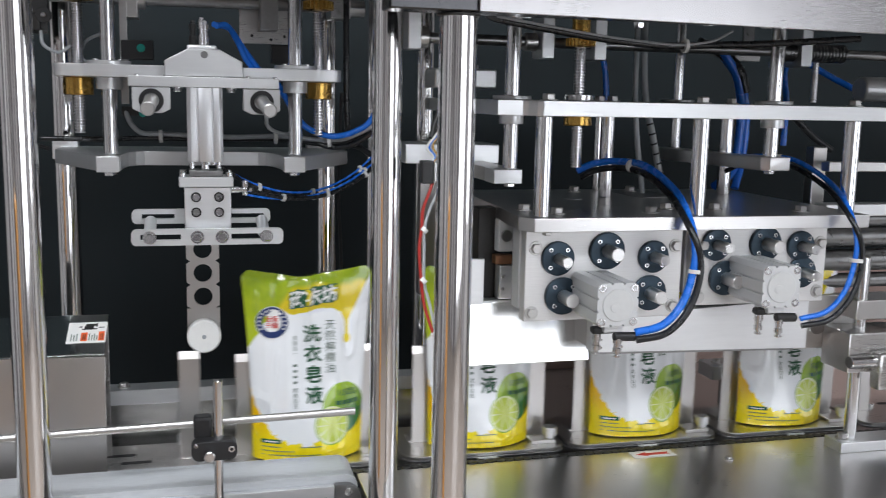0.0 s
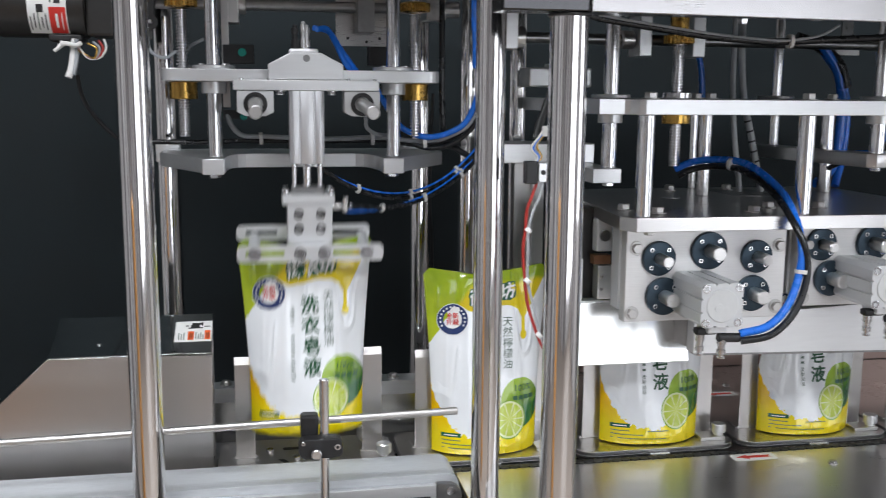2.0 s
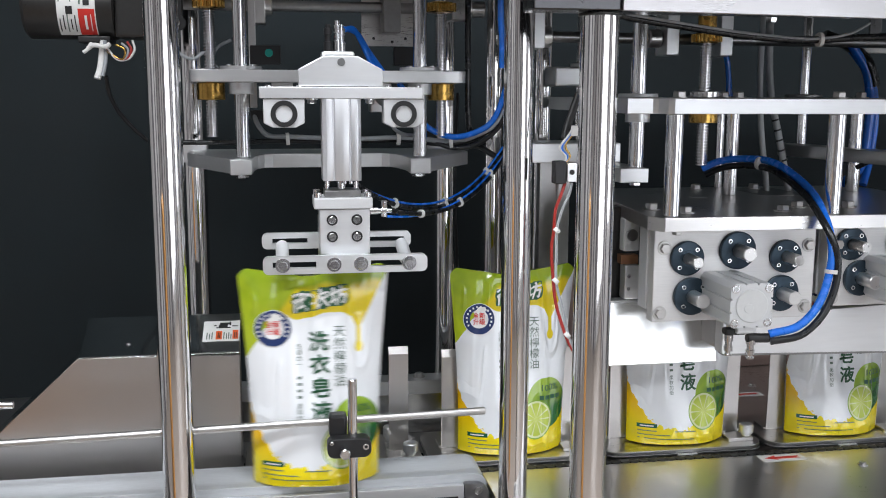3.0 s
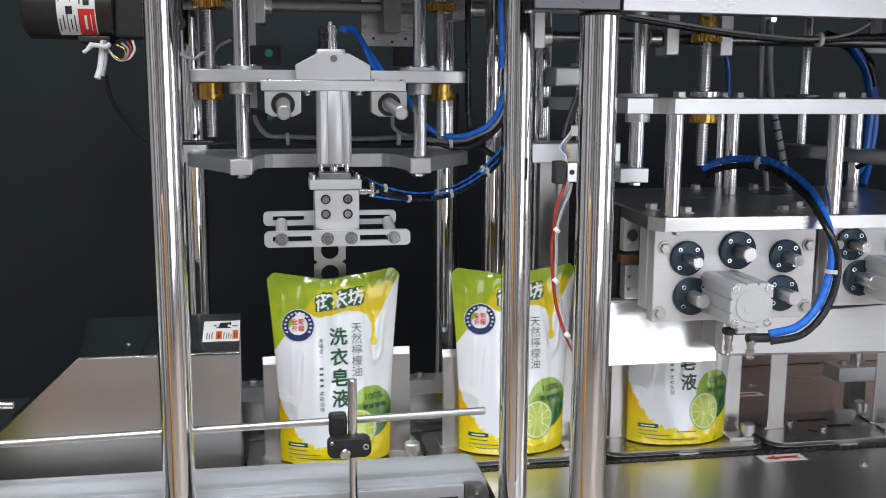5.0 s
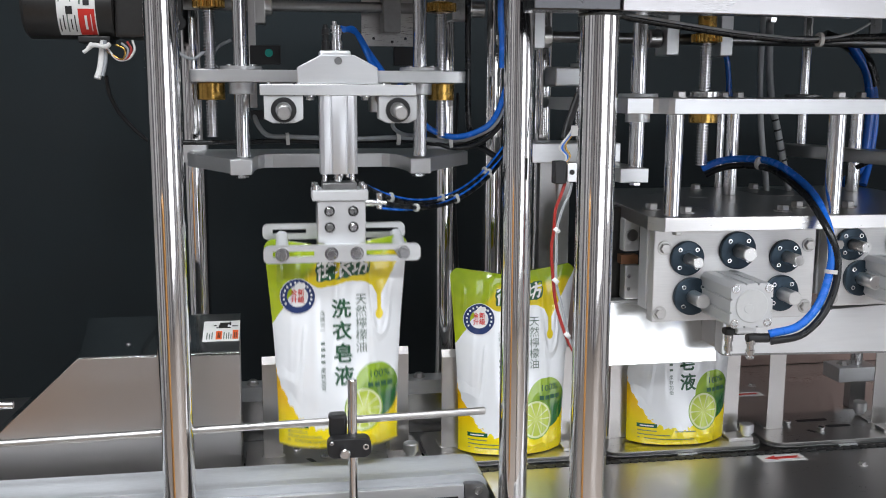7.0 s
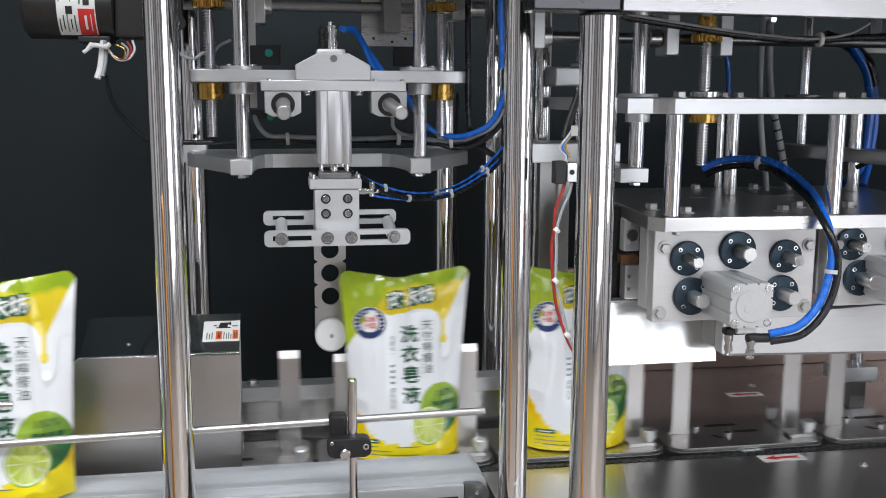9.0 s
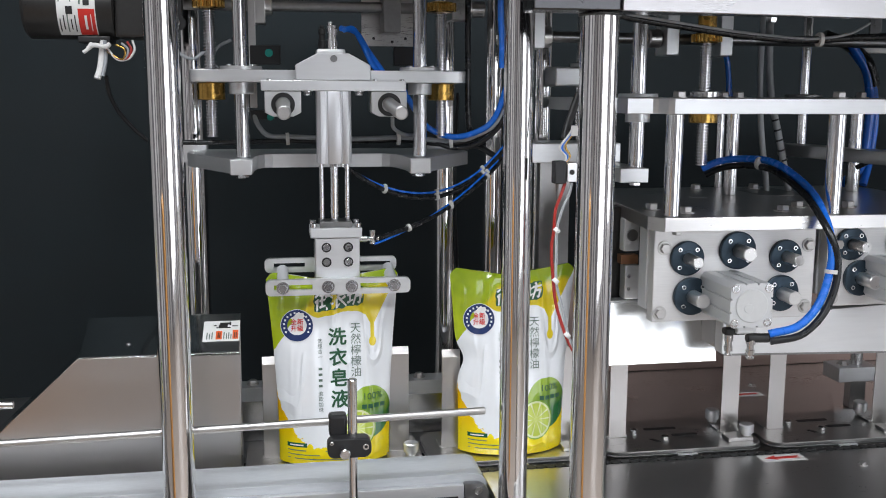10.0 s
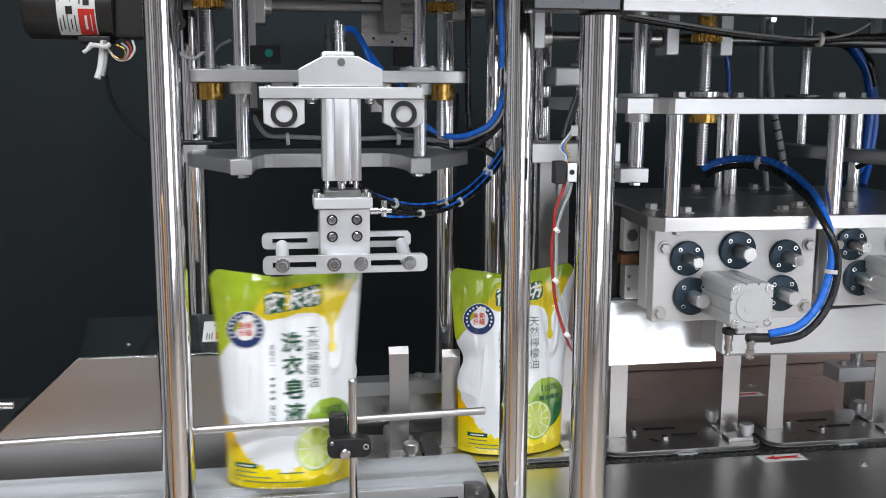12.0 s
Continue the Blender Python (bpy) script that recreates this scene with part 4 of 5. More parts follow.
    part("end_cap", rod((cx, 1.4785, cz), (cx, 1.4755, cz), 0.0285, 48, 0.0012), CAPGREY, cyl, "pale round end cap")
    part("cap_button", rod((cx - 0.006, 1.4758, cz - 0.004), (cx - 0.006, 1.4745, cz - 0.004), 0.008, 24, 0.0005), CAPGREY, cyl)
    for sx in (-1, 1):
        for sz in (-1, 1):
            part("corner_screw", socket_bm((cx + sx * 0.0295, 1.4785, cz + sz * 0.0295), (0, -1, 0), 0.0072, 0.0022), ROD, cyl)
    part("port_block", box(cx - 0.02, cx + 0.015, 1.485, 1.53, cz - w - 0.012, cz - w + 0.001, 0.003), CAST, cyl)
    part("elbow", box(cx - 0.036, cx + 0.002, 1.492, 1.512, cz - w - 0.016, cz - w - 0.004, 0.004), BLACK, cyl, "black push-in elbow")
    part("elbow", rod((cx + 0.0, 1.49, cz - w - 0.020), (cx + 0.0405, 1.488, cz - w - 0.021), 0.008, 16, 0.002), BLACK, cyl, "black push-in elbow")
    for ex, ey, ez in ((cx - 0.026, 1.502, cz - w - 0.016), (cx + 0.008, 1.490, cz - w - 0.020)):
        part("flow_valve", lathe((ex, ey, ez), (ex, ey, ez - 0.036), [(0, 0), (0.008, 0), (0.008, 0.3), (0.006, 0.32), (0.006, 0.55), (0.0075, 0.57), (0.0075, 0.78), (0.004, 0.8), (0.004, 0.92), (0.007, 0.93), (0.007, 1), (0, 1)], 16), ROD, cyl)
    dz = 0.012 * k
    lx = cx - 0.7735 + 0.010 * k
    mid = [(0.834, 1.82, 1.348), (0.860, 1.80, 1.364), (0.893, 1.76, 1.371), (0.909, 1.68, 1.367), (0.9164, 1.58, 1.333), (0.9165, 1.52, 1.293), (0.9215, 1.49, 1.245), (0.917, 1.48, 1.197), (0.897, 1.475, 1.145), (0.860, 1.475, 1.108), (0.812, 1.486, 1.0945)]
    off = [(-.4, 1), (-.2, 1), (0, 1), (.5, 1), (.9, .7), (.7, .3), (-.2, 0), (-.9, .2), (-.8, .7), (-.4, 1), (0, .9)]
    blue = [(x + lx + 0.0065 * u, y, z + dz + 0.0065 * v) for (x, y, z), (u, v) in zip(mid, off)]
    dark = [(x + lx - 0.0065 * u, y - 0.006, z + dz - 0.0065 * v) for (x, y, z), (u, v) in zip(mid, off)]
    hoses("air_hose_loop", "blue and black air hoses looping from plate to cylinder", [(blue, 0.0068 - 0.002 * k, HOSEBLUE), (dark, 0.0062 - 0.0012 * k, HOSEBLACK)],
          [((0.918 + lx, 1.482, 1.205 + dz), (0.1, 0.1, 1)), ((0.902 + lx, 1.72, 1.371 + dz), (0.3, -1, 0))])

# a dark plate stands in for the shaded gap between the heads
gap = thing("head_gap_fill", (0.963, 1.65, 1.11), "dark plate put in for the shade between the sealing heads", "plate")
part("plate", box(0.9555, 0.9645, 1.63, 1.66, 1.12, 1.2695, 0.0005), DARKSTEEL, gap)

jaw = thing("front_jaw", (0.72, 1.70, 1.0), "bright polished stainless jaw cover plate", "jaw")
part("cover_plate", poly([(1.678, 1.000), (1.6805, 0.9995), (1.701, 1.114), (1.6985, 1.1145)], "x", 0.560, 0.812, 0.0004), BRIGHT, jaw, "bright tilted cover plate")
part("bar", box(0.56, 0.80, 1.702, 1.73, 1.006, 1.118, 0.001), ALU, jaw)
part("end_clip", box(0.560, 0.60, 1.69, 1.70, 1.114, 1.20, 0.001), ALU, jaw)
press = thing("jaw_beam", (1.0, 1.62, 1.03), "long brushed stainless jaw beam under the sealing heads", "jaw beam")
part("beam", poly([(0.784, 1.036), (1.235, 1.0245), (1.235, 1.124), (0.784, 1.1)], "y", 1.6, 1.63, 0.001), ALU, press)
part("lower_edge", poly([(0.790, 1.0310), (1.212, 1.0205), (1.212, 1.0245), (0.790, 1.0350)], "y", 1.604, 1.628, 0.0005), DARKSTEEL, press)
part("back_web", box(0.785, 1.2, 1.635, 1.69, 1.04, 1.10, 0.001), STEEL, press)
sockets(press, [(0.80, 1.5995, 1.045), (0.842, 1.5995, 1.045), (0.80, 1.5995, 1.06)], (0, -1, 0), 0.003, 0.001)
side = thing("side_cassette", (0.60, 1.75, 1.12), "small aluminium bracket cluster beside the sealing head", "bracket")
part("block", box(0.60, 0.64, 1.735, 1.78, 1.10, 1.29, 0.002), BLACKPAINT, side, "dark painted carrier block")
part("shoe", box(0.575, 0.605, 1.735, 1.75, 1.135, 1.16, 0.002), STEEL, side)
part("ring_clamp", box(0.6303, 0.6611, 1.705, 1.73, 1.2103, 1.2718, 0.003), CAST, side, "split aluminium ring clamp")
part("clamp_bore", rod((0.6457, 1.7045, 1.2410), (0.6457, 1.700, 1.2410), 0.011, 28, 0.001), DARKSTEEL, side)
part("wear_block", box(0.6253, 0.6584, 1.702, 1.725, 1.1870, 1.2041, 0.001), COPPER, side, "brown wear block")
part("sensor_box", box(0.6334, 0.6611, 1.70, 1.73, 1.1202, 1.1847, 0.002), ALU, side, "small aluminium sensor box")
sockets(side, [(0.6402, 1.6995, 1.1644), (0.6402, 1.6995, 1.1404)], (0, -1, 0), 0.0035, 0.002)

relay = thing("sensor_wiring", (0.44, 1.45, 1.37), "small steel sensor block with red and white wires", "wiring")
part("block", poly(rounded(0.438, 0.458, 1.366, 1.395, 0.003), "y", 1.440, 1.455, 0.001), ALU, relay, "small steel sensor block")
part("block_hole", rod((0.445, 1.4395, 1.381), (0.445, 1.4385, 1.381), 0.004, 14, 0), BLACK, relay)
part("housing", box(0.418, 0.437, 1.44, 1.46, 1.363, 1.398, 0.002), BLACK, relay, "dark translucent housing")
part("cable", tube([(0.462, 1.47, 1.50), (0.452, 1.465, 1.475), (0.442, 1.46, 1.45), (0.437, 1.455, 1.432)], 0.006), BLACK, relay)
part("cable_tag", box(0.444, 0.462, 1.446, 1.448, 1.436, 1.452, 0.0005), WHITEPL, relay)
for k, m in enumerate((WHITEPL, HOSEBLUE, GREY, BRASS)):
    part("wire", tube([(0.452 + 0.003 * k, 1.455, 1.45), (0.440, 1.45, 1.435 - 0.002 * k), (0.428 + 0.003 * k, 1.45, 1.418), (0.438 + 0.002 * k, 1.45, 1.405), (0.436, 1.45, 1.394)], 0.0019), m, relay)
for k, m in enumerate((RED, RED, CLEAR, GREY)):
    o = 0.0022 * k
    q = 0.006 if k > 1 else 0.0
    part("wire", tube([(0.436 + o + q, 1.448, 1.364), (0.429 + o + q * 1.4, 1.446, 1.345), (0.421 + o + q, 1.446, 1.322), (0.419 + o, 1.446, 1.29), (0.416 + o + q * 0.6, 1.446, 1.26), (0.420 + o, 1.446, 1.21), (0.426 + o + q * 0.7, 1.446, 1.17), (0.442 + o, 1.446, 1.122), (0.456 + o / 2, 1.45, 1.095)], 0.0015 - 0.0001 * k), m, relay)
for x, z in ((0.424, 1.290), (0.424, 1.210), (0.445, 1.122)):
    part("cable_tie", rod((x - 0.002, 1.446, z - 0.002), (x + 0.003, 1.446, z + 0.003), 0.0058, 12, 0.0005), WHITEPL, relay)

tubes = thing("clear_hose", (0.95, 1.9, 1.3), "pair of clear ribbed hoses hanging through the plate", "hose")
part("hose", tube([(1.012, 1.95, 1.72), (1.011, 1.95, 1.597), (1.013, 1.95, 1.509), (1.022, 1.95, 1.414), (1.037, 1.95, 1.323), (1.04, 1.95, 1.295)], 0.0062), CLEAR, tubes)
part("hose", tube([(1.028, 1.95, 1.72), (1.029, 1.95, 1.598), (1.039, 1.95, 1.497), (1.061, 1.95, 1.414), (1.086, 1.95, 1.316), (1.092, 1.95, 1.295)], 0.0075), CLEAR, tubes)
for k in range(7):
    f = k / 7
    part("hose_mark", rod((1.043 + 0.045 * f, 1.949, 1.47 - 0.15 * f), (1.0442 + 0.045 * f, 1.949, 1.4665 - 0.15 * f), 0.0078, 12, 0), INK, tubes)
hoses("cable_run", "thick black cable slung under the top beam", [
    ([(0.56, 1.60, 1.640), (0.584, 1.60, 1.628), (0.675, 1.60, 1.615), (0.778, 1.60, 1.602), (0.884, 1.60, 1.594), (0.937, 1.60, 1.595), (1.00, 1.60, 1.599), (1.10, 1.60, 1.604), (1.3, 1.6, 1.62)], 0.0062, HOSEBLACK),
    ([(0.58, 1.592, 1.632), (0.675, 1.592, 1.619), (0.778, 1.592, 1.606), (0.884, 1.592, 1.597), (0.937, 1.592, 1.597), (0.99, 1.592, 1.606), (1.026, 1.592, 1.624)], 0.0024, GREY)],
    [((0.937, 1.60, 1.595), (1, 0, 0))])
hoses("hose_drop", "blue and black hoses dropping behind the press plate", [
    ([(0.93, 2.0, 1.62), (0.956, 2.0, 1.581), (0.965, 2.0, 1.527), (0.965, 2.0, 1.4945)], 0.006, HOSEBLUE),
    ([(0.95, 2.02, 1.62), (0.97, 2.02, 1.57), (0.98, 2.02, 1.4945)], 0.005, HOSEBLUE),
    ([(1.24, 2.0, 1.62), (1.285, 2.0, 1.56), (1.30, 2.0, 1.51), (1.305, 2.0, 1.461), (1.294, 2.0, 1.348), (1.22, 1.95, 1.31)], 0.010, HOSEBLUE),
    ([(1.25, 2.03, 1.62), (1.31, 2.02, 1.54), (1.33, 2.02, 1.46), (1.325, 2.02, 1.36), (1.30, 2.0, 1.3)], 0.009, HOSEBLUE),
    ([(1.20, 2.03, 1.63), (1.24, 2.02, 1.615), (1.27, 2.01, 1.595), (1.29, 2.0, 1.57), (1.302, 2.0, 1.545), (1.31, 2.0, 1.52)], 0.013, HOSEBLACK),
    ([(1.42, 2.0, 1.40), (1.42, 2.0, 1.50), (1.41, 2.0, 1.57), (1.44, 2.0, 1.60), (1.52, 1.98, 1.56), (1.57, 1.95, 1.53)], 0.007, HOSEBLUE),
    ([(1.45, 2.0, 1.46), (1.50, 2.0, 1.42), (1.55, 2.0, 1.39)], 0.008, HOSEBLACK)])

# ---- far end of the line ----
far = thing("sensor_stand", (1.37, 1.62, 0.805), "steel sensor stand with aluminium cross clamps on a base block", "stand")
part("base_block", box(1.325, 1.50, 1.585, 1.64, 0.805, 0.827, 0.002), ALU, far)
part("upright", rod((1.365, 1.615, 0.827), (1.365, 1.615, 1.20), 0.0125, 24), ROD, far)
part("clamp", box(1.315, 1.46, 1.575, 1.66, 0.975, 1.055, 0.003), STEEL, far)
part("clamp", box(1.345, 1.47, 1.60, 1.68, 1.075, 1.115, 0.003), STEEL, far)
part("sensor_arm", rod((1.31, 1.565, 1.00), (1.44, 1.565, 1.00), 0.0125, 20), ROD, far)
part("clamp_head", box(1.365, 1.46, 1.545, 1.574, 0.945, 1.02, 0.006), STEEL, far)
bolts(far, [(1.345, 1.612, 0.827)], (0, 0, 1), 0.010, 0.009)
sockets(far, [(1.405, 1.545, 0.985)], (0, -1, 0), 0.008, 0.003)
endf = thing("end_frame", (1.5, 2.0, 0.79), "satin steel end frame with shafts behind the sealing heads", "frame")
part("upright_plate", box(1.455, 1.49, 1.93, 1.96, 0.764, 1.40, 0.002), STEEL_UP, endf)
part("cross_plate", box(1.44, 2.1, 1.85, 1.88, 1.35, 1.372, 0.002), STEEL, endf)
part("cross_plate", box(1.33, 2.1, 1.70, 1.74, 1.27, 1.295, 0.002), ALU, endf)
part("side_plate", box(1.235, 1.40, 1.66, 1.675, 1.005, 1.115, 0.002), STEEL, endf)
part("plate_bush", rod((1.30, 1.66, 1.055), (1.30, 1.655, 1.055), 0.02, 24), DARKSTEEL, endf)
# chrome shafts in dark steel: their dimness is put into the colour
for z, r in ((1.255, 0.018), (1.215, 0.022), (1.165, 0.024), (1.12, 0.016)):
    part("tie_shaft", rod((1.28, 1.78, z), (2.1, 1.78, z), r, 24), DARKSTEEL, endf)
part("lock_collar", rod((1.30, 1.78, 1.215), (1.335, 1.78, 1.215), 0.032, 28, 0.002), STEEL, endf)
part("coupling", rod((1.445, 1.78, 1.53), (1.52, 1.78, 1.53), 0.026, 28, 0.003), ALU, endf)
part("thread_post", screw((1.42, 1.90, 1.50), (1.42, 1.90, 1.62), 0.008), ROD, endf)
part("top_guard", box(1.40, 1.47, 2.2, 2.21, 1.60, 1.63, 0.002), STEEL, endf)
part("guard_hanger", box(1.42, 1.45, 2.2, 2.208, 1.63, 1.86, 0.001), DARKSTEEL, endf)
blk = thing("rear_stop_block", (1.32, 2.03, 0.764), "aluminium stop block on the rear deck with a round pin", "block")
part("block", box(1.275, 1.375, 2.0, 2.07, 0.838, 0.8725, 0.002), ALU, blk)
part("leg", box(1.325, 1.365, 2.03, 2.055, 0.764, 0.838, 0.001), STEEL, blk)
part("pin", rod((1.335, 2.03, 0.8725), (1.335, 2.03, 1.05), 0.014, 20), ROD, blk)
part("block_nut", bolt_bm((1.30, 2.03, 0.8725), (0, 0, 1), 0.010, 0.008), TURNED, blk)

# ---- pouch carriers on the chain ----
LANE_Y, LANE_X, PITCH, BASE_Z = 1.775, 0.0945, 0.3415, 0.8145


def make_carrier():
    x, y, z = 0.0, LANE_Y, BASE_Z
    c = thing("pouch_carrier", (x, y, z), "stainless pouch carrier plate with two upright gripping fingers", "carrier", "pouch carriers")
    part("base_plate", poly(rounded(-0.166, 0.166, 1.712, 1.885, 0.035, 8), "z", z - 0.007, z, 0.001), STEEL, c, "rounded brushed base plate")
    part("rim", poly(rounded(-0.168, 0.168, 1.710, 1.887, 0.037, 8), "z", z - 0.012, z - 0.0072, 0.001), DARKSTEEL, c)
    for s, x0, x1, top in ((-1, -0.133, -0.097, 1.010), (1, 0.106, 0.144, 1.020)):
        prof = [(1.792, z), (1.7945, z), (1.7945, top - 0.014), (1.801, top), (1.7985, top + 0.001), (1.792, top - 0.013)]
        f = part("finger", poly(prof, "x", x0, x1, 0.0008), STEEL_UP, c, "upright bent stainless finger")
        part("finger_foot", box(x0 - 0.004, x1 + 0.004, 1.7955, 1.835, z, z + 0.004, 0.0008), STEEL, f)
        part("finger_rib", box((x0 + x1) / 2 - 0.002, (x0 + x1) / 2 + 0.002, 1.7955, 1.82, z + 0.004, z + 0.10, 0.0005), STEEL, f)
    part("clip_plate", poly([(0.098, 1.735), (0.150, 1.735), (0.150, 1.775), (0.098, 1.768)], "z", z + 0.0002, z + 0.007, 0.0008), STEEL, c)
    part("knob", lathe((0.143, 1.752, z + 0.007), (0.143, 1.752, z + 0.030), [(0.010, 0), (0.010, 0.25), (0.0145, 0.27), (0.0145, 0.9), (0.0125, 1), (0, 1)], 24), ALU, c, "turned aluminium knob")
    part("knob", lathe((0.115, 1.85, z + 0.003), (0.115, 1.85, z + 0.030), [(0.010, 0), (0.010, 0.25), (0.0145, 0.27), (0.0145, 0.9), (0.0125, 1), (0, 1)], 24), ALU, c, "turned aluminium knob")
    for a, b, yy in ((-0.045, 0.025, 1.83), (0.0, 0.055, 1.79)):
        part("slot", poly(rounded(a, b, yy - 0.006, yy + 0.006, 0.005, 3), "z", z + 0.0002, z + 0.0009, 0), BLACK, c, "dark slot")
    part("slot", poly([(-0.055, 1.775), (-0.045, 1.775), (-0.035, 1.758), (-0.045, 1.758)], "z", z + 0.0002, z + 0.0009, 0), BLACK, c)
    for xx, yy in ((-0.02, 1.775), (-0.07, 1.82)):
        part("screw", rod((xx, yy, z), (xx, yy, z + 0.006), 0.0075, 14, 0.001), ROD, c)
    part("front_tab", box(-0.02, 0.02, 1.704, 1.712, z - 0.012, z - 0.008, 0.0008), ALU, c)
    return c


first_carrier = make_carrier()
first_carrier.location = (LANE_X, LANE_Y, BASE_Z)
CARRIERS = {0: first_carrier}
for k in (-1, 1, 2, 3, 4, 5, 6):
    CARRIERS[k] = copy_thing(first_carrier, pose(LANE_X + PITCH * k, LANE_Y, BASE_Z))

# ---- pouches ----
def pouch_material():
    m = bpy.data.materials.new("printed_pouch_film")
    m.use_nodes = True
    nt = m.node_tree
    b = nt.nodes["Principled BSDF"]
    tc = nt.nodes.new("ShaderNodeTexCoord")
    sep = nt.nodes.new("ShaderNodeSeparateXYZ")
    nt.links.new(tc.outputs["Object"], sep.inputs[0])

    def op(kind, a, c=None, clamp=False, third=None):
        n = nt.nodes.new("ShaderNodeMath")
        n.operation, n.use_clamp = kind, clamp
        for i, v in enumerate((a, c, third)):
            if v is None:
                continue
            if isinstance(v, (int, float)):
                n.inputs[i].default_value = v
            else:
                nt.links.new(v, n.inputs[i])
        return n.outputs[0]

    def noise_tex(scale, detail):
        n = nt.nodes.new("ShaderNodeTexNoise")
        n.inputs["Scale"].default_value, n.inputs["Detail"].default_value = scale, detail
        nt.links.new(tc.outputs["Object"], n.inputs["Vector"])
        return n.outputs[0]

    def blend(f, a, c):
        n = nt.nodes.new("ShaderNodeMix")
        n.data_type = "RGBA"
        nt.links.new(f, n.inputs[0])
        for i, v in ((6, a), (7, c)):
            if isinstance(v, tuple):
                n.inputs[i].default_value = (*v, 1)
            else:
                nt.links.new(v, n.inputs[i])
        return n.outputs[2]

    x, z = sep.outputs[0], sep.outputs[2]
    n1, n2 = op("SUBTRACT", noise_tex(85, 2), 0.5), op("SUBTRACT", noise_tex(26, 2), 0.5)
    soft = lambda d: op("MULTIPLY", d, 900, True)
    inside = lambda cx, cz, rx, rz: op("SUBTRACT", 1, op("SQRT", op("ADD", op("POWER", op("DIVIDE", op("SUBTRACT", x, cx), rx), 2), op("POWER", op("DIVIDE", op("SUBTRACT", z, cz), rz), 2))))
    # white field, yellow splash along the foot
    left = op("MINIMUM", op("SUBTRACT", x, 0.005), 0)
    zb = op("ADD", op("ADD", op("MULTIPLY", op("POWER", op("ABSOLUTE", left), 4), 700), 0.033), op("ADD", op("MULTIPLY", n1, 0.030), op("MULTIPLY", n2, 0.03)))
    right = op("MAXIMUM", op("SUBTRACT", x, 0.010), 0)
    zb = op("ADD", zb, op("MULTIPLY", op("MULTIPLY", right, right), 7))
    foot = soft(op("SUBTRACT", zb, z))
    wave = op("MULTIPLY", op("SINE", op("MULTIPLY", x, 55)), 0.006)
    col = blend(foot, (0.84, 0.86, 0.88), blend(op("MULTIPLY", op("SUBTRACT", 0.085, z), 22, True), (0.88, 0.52, 0.002), (0.86, 0.70, 0.006)))
    # green and yellow crown with a running drop
    zt = op("ADD", op("ADD", op("ADD", 0.283, op("MULTIPLY", op("MAXIMUM", op("SUBTRACT", x, 0.080), 0), 1.6)), wave), op("ADD", op("MULTIPLY", op("MINIMUM", op("ADD", x, 0.058), 0), 1.35), op("MULTIPLY", n2, 0.02)))
    dx = op("ABSOLUTE", op("SUBTRACT", x, 0.0715))
    neck = op("MINIMUM", op("SUBTRACT", op("ADD", 0.0042, op("MULTIPLY", op("MAXIMUM", op("SUBTRACT", z, 0.262), 0), 0.5)), dx), op("SUBTRACT", z, 0.229))
    bulb = op("SUBTRACT", 0.0072, op("SQRT", op("ADD", op("MULTIPLY", dx, dx), op("POWER", op("MULTIPLY", op("SUBTRACT", z, 0.229), 0.7), 2))))
    top = op("MAXIMUM", op("SUBTRACT", z, zt), op("MAXIMUM", neck, bulb))
    # a yellow pool inside the green crown, a green seal band on top, a white strip at the edge
    pool = op("MINIMUM", op("SUBTRACT", op("ADD", op("ADD", 0.332, op("MULTIPLY", x, 0.06)), op("MULTIPLY", n2, 0.02)), z), op("SUBTRACT", x, op("ADD", -0.060, op("MULTIPLY", op("SUBTRACT", z, 0.29), 0.7))))
    shade = op("ADD", op("MULTIPLY", pool, 90), op("MULTIPLY", n2, 0.5), True)
    deep = op("ADD", op("MULTIPLY", op("SUBTRACT", z, 0.25), 8), op("MULTIPLY", n2, 2.0), True)
    col = blend(soft(top), col, blend(shade, blend(deep, (0.42, 0.52, 0.02), (0.26, 0.38, 0.012)), (0.74, 0.58, 0.015)))
    strip = op("MINIMUM", op("SUBTRACT", x, op("ADD", 0.101, op("MULTIPLY", op("SUBTRACT", z, 0.25), 0.10))), op("SUBTRACT", 0.332, z))
    col = blend(op("MULTIPLY", op("MULTIPLY", strip, 300, True), op("GREATER_THAN", z, 0.15)), col, (0.84, 0.86, 0.88))
    # whole lime and slice
    whole = op("MULTIPLY", inside(0.065, 0.096, 0.041, 0.050), 40, True)
    leafy = op("ADD", op("SUBTRACT", op("MULTIPLY", op("SUBTRACT", z, 0.075), 16), op("MULTIPLY", op("SUBTRACT", x, 0.075), 12)), op("MULTIPLY", n2, 0.8), True)
    col = blend(whole, col, blend(leafy, (0.012, 0.13, 0.03), (0.30, 0.46, 0.035)))
    cx, cz, r = 0.042, 0.066, 0.034
    d = inside(cx, cz, r, r * 1.1)
    ang = op("ARCTAN2", op("SUBTRACT", z, cz), op("SUBTRACT", x, cx))
    ray = op("ABSOLUTE", op("SUBTRACT", op("FRACT", op("MULTIPLY", ang, 10 / (2 * math.pi))), 0.5))
    flesh = op("MULTIPLY", op("SUBTRACT", 0.44, ray), 20, True)
    flesh = op("MULTIPLY", flesh, op("MULTIPLY", op("SUBTRACT", d, 0.15), 25, True))
    slice_col = blend(flesh, (0.72, 0.76, 0.42), blend(op("MULTIPLY", d, 1.1, True), (0.42, 0.54, 0.03), (0.60, 0.68, 0.14)))
    slice_col = blend(op("MULTIPLY", op("SUBTRACT", d, 0.06), 50, True), (0.20, 0.38, 0.02), slice_col)
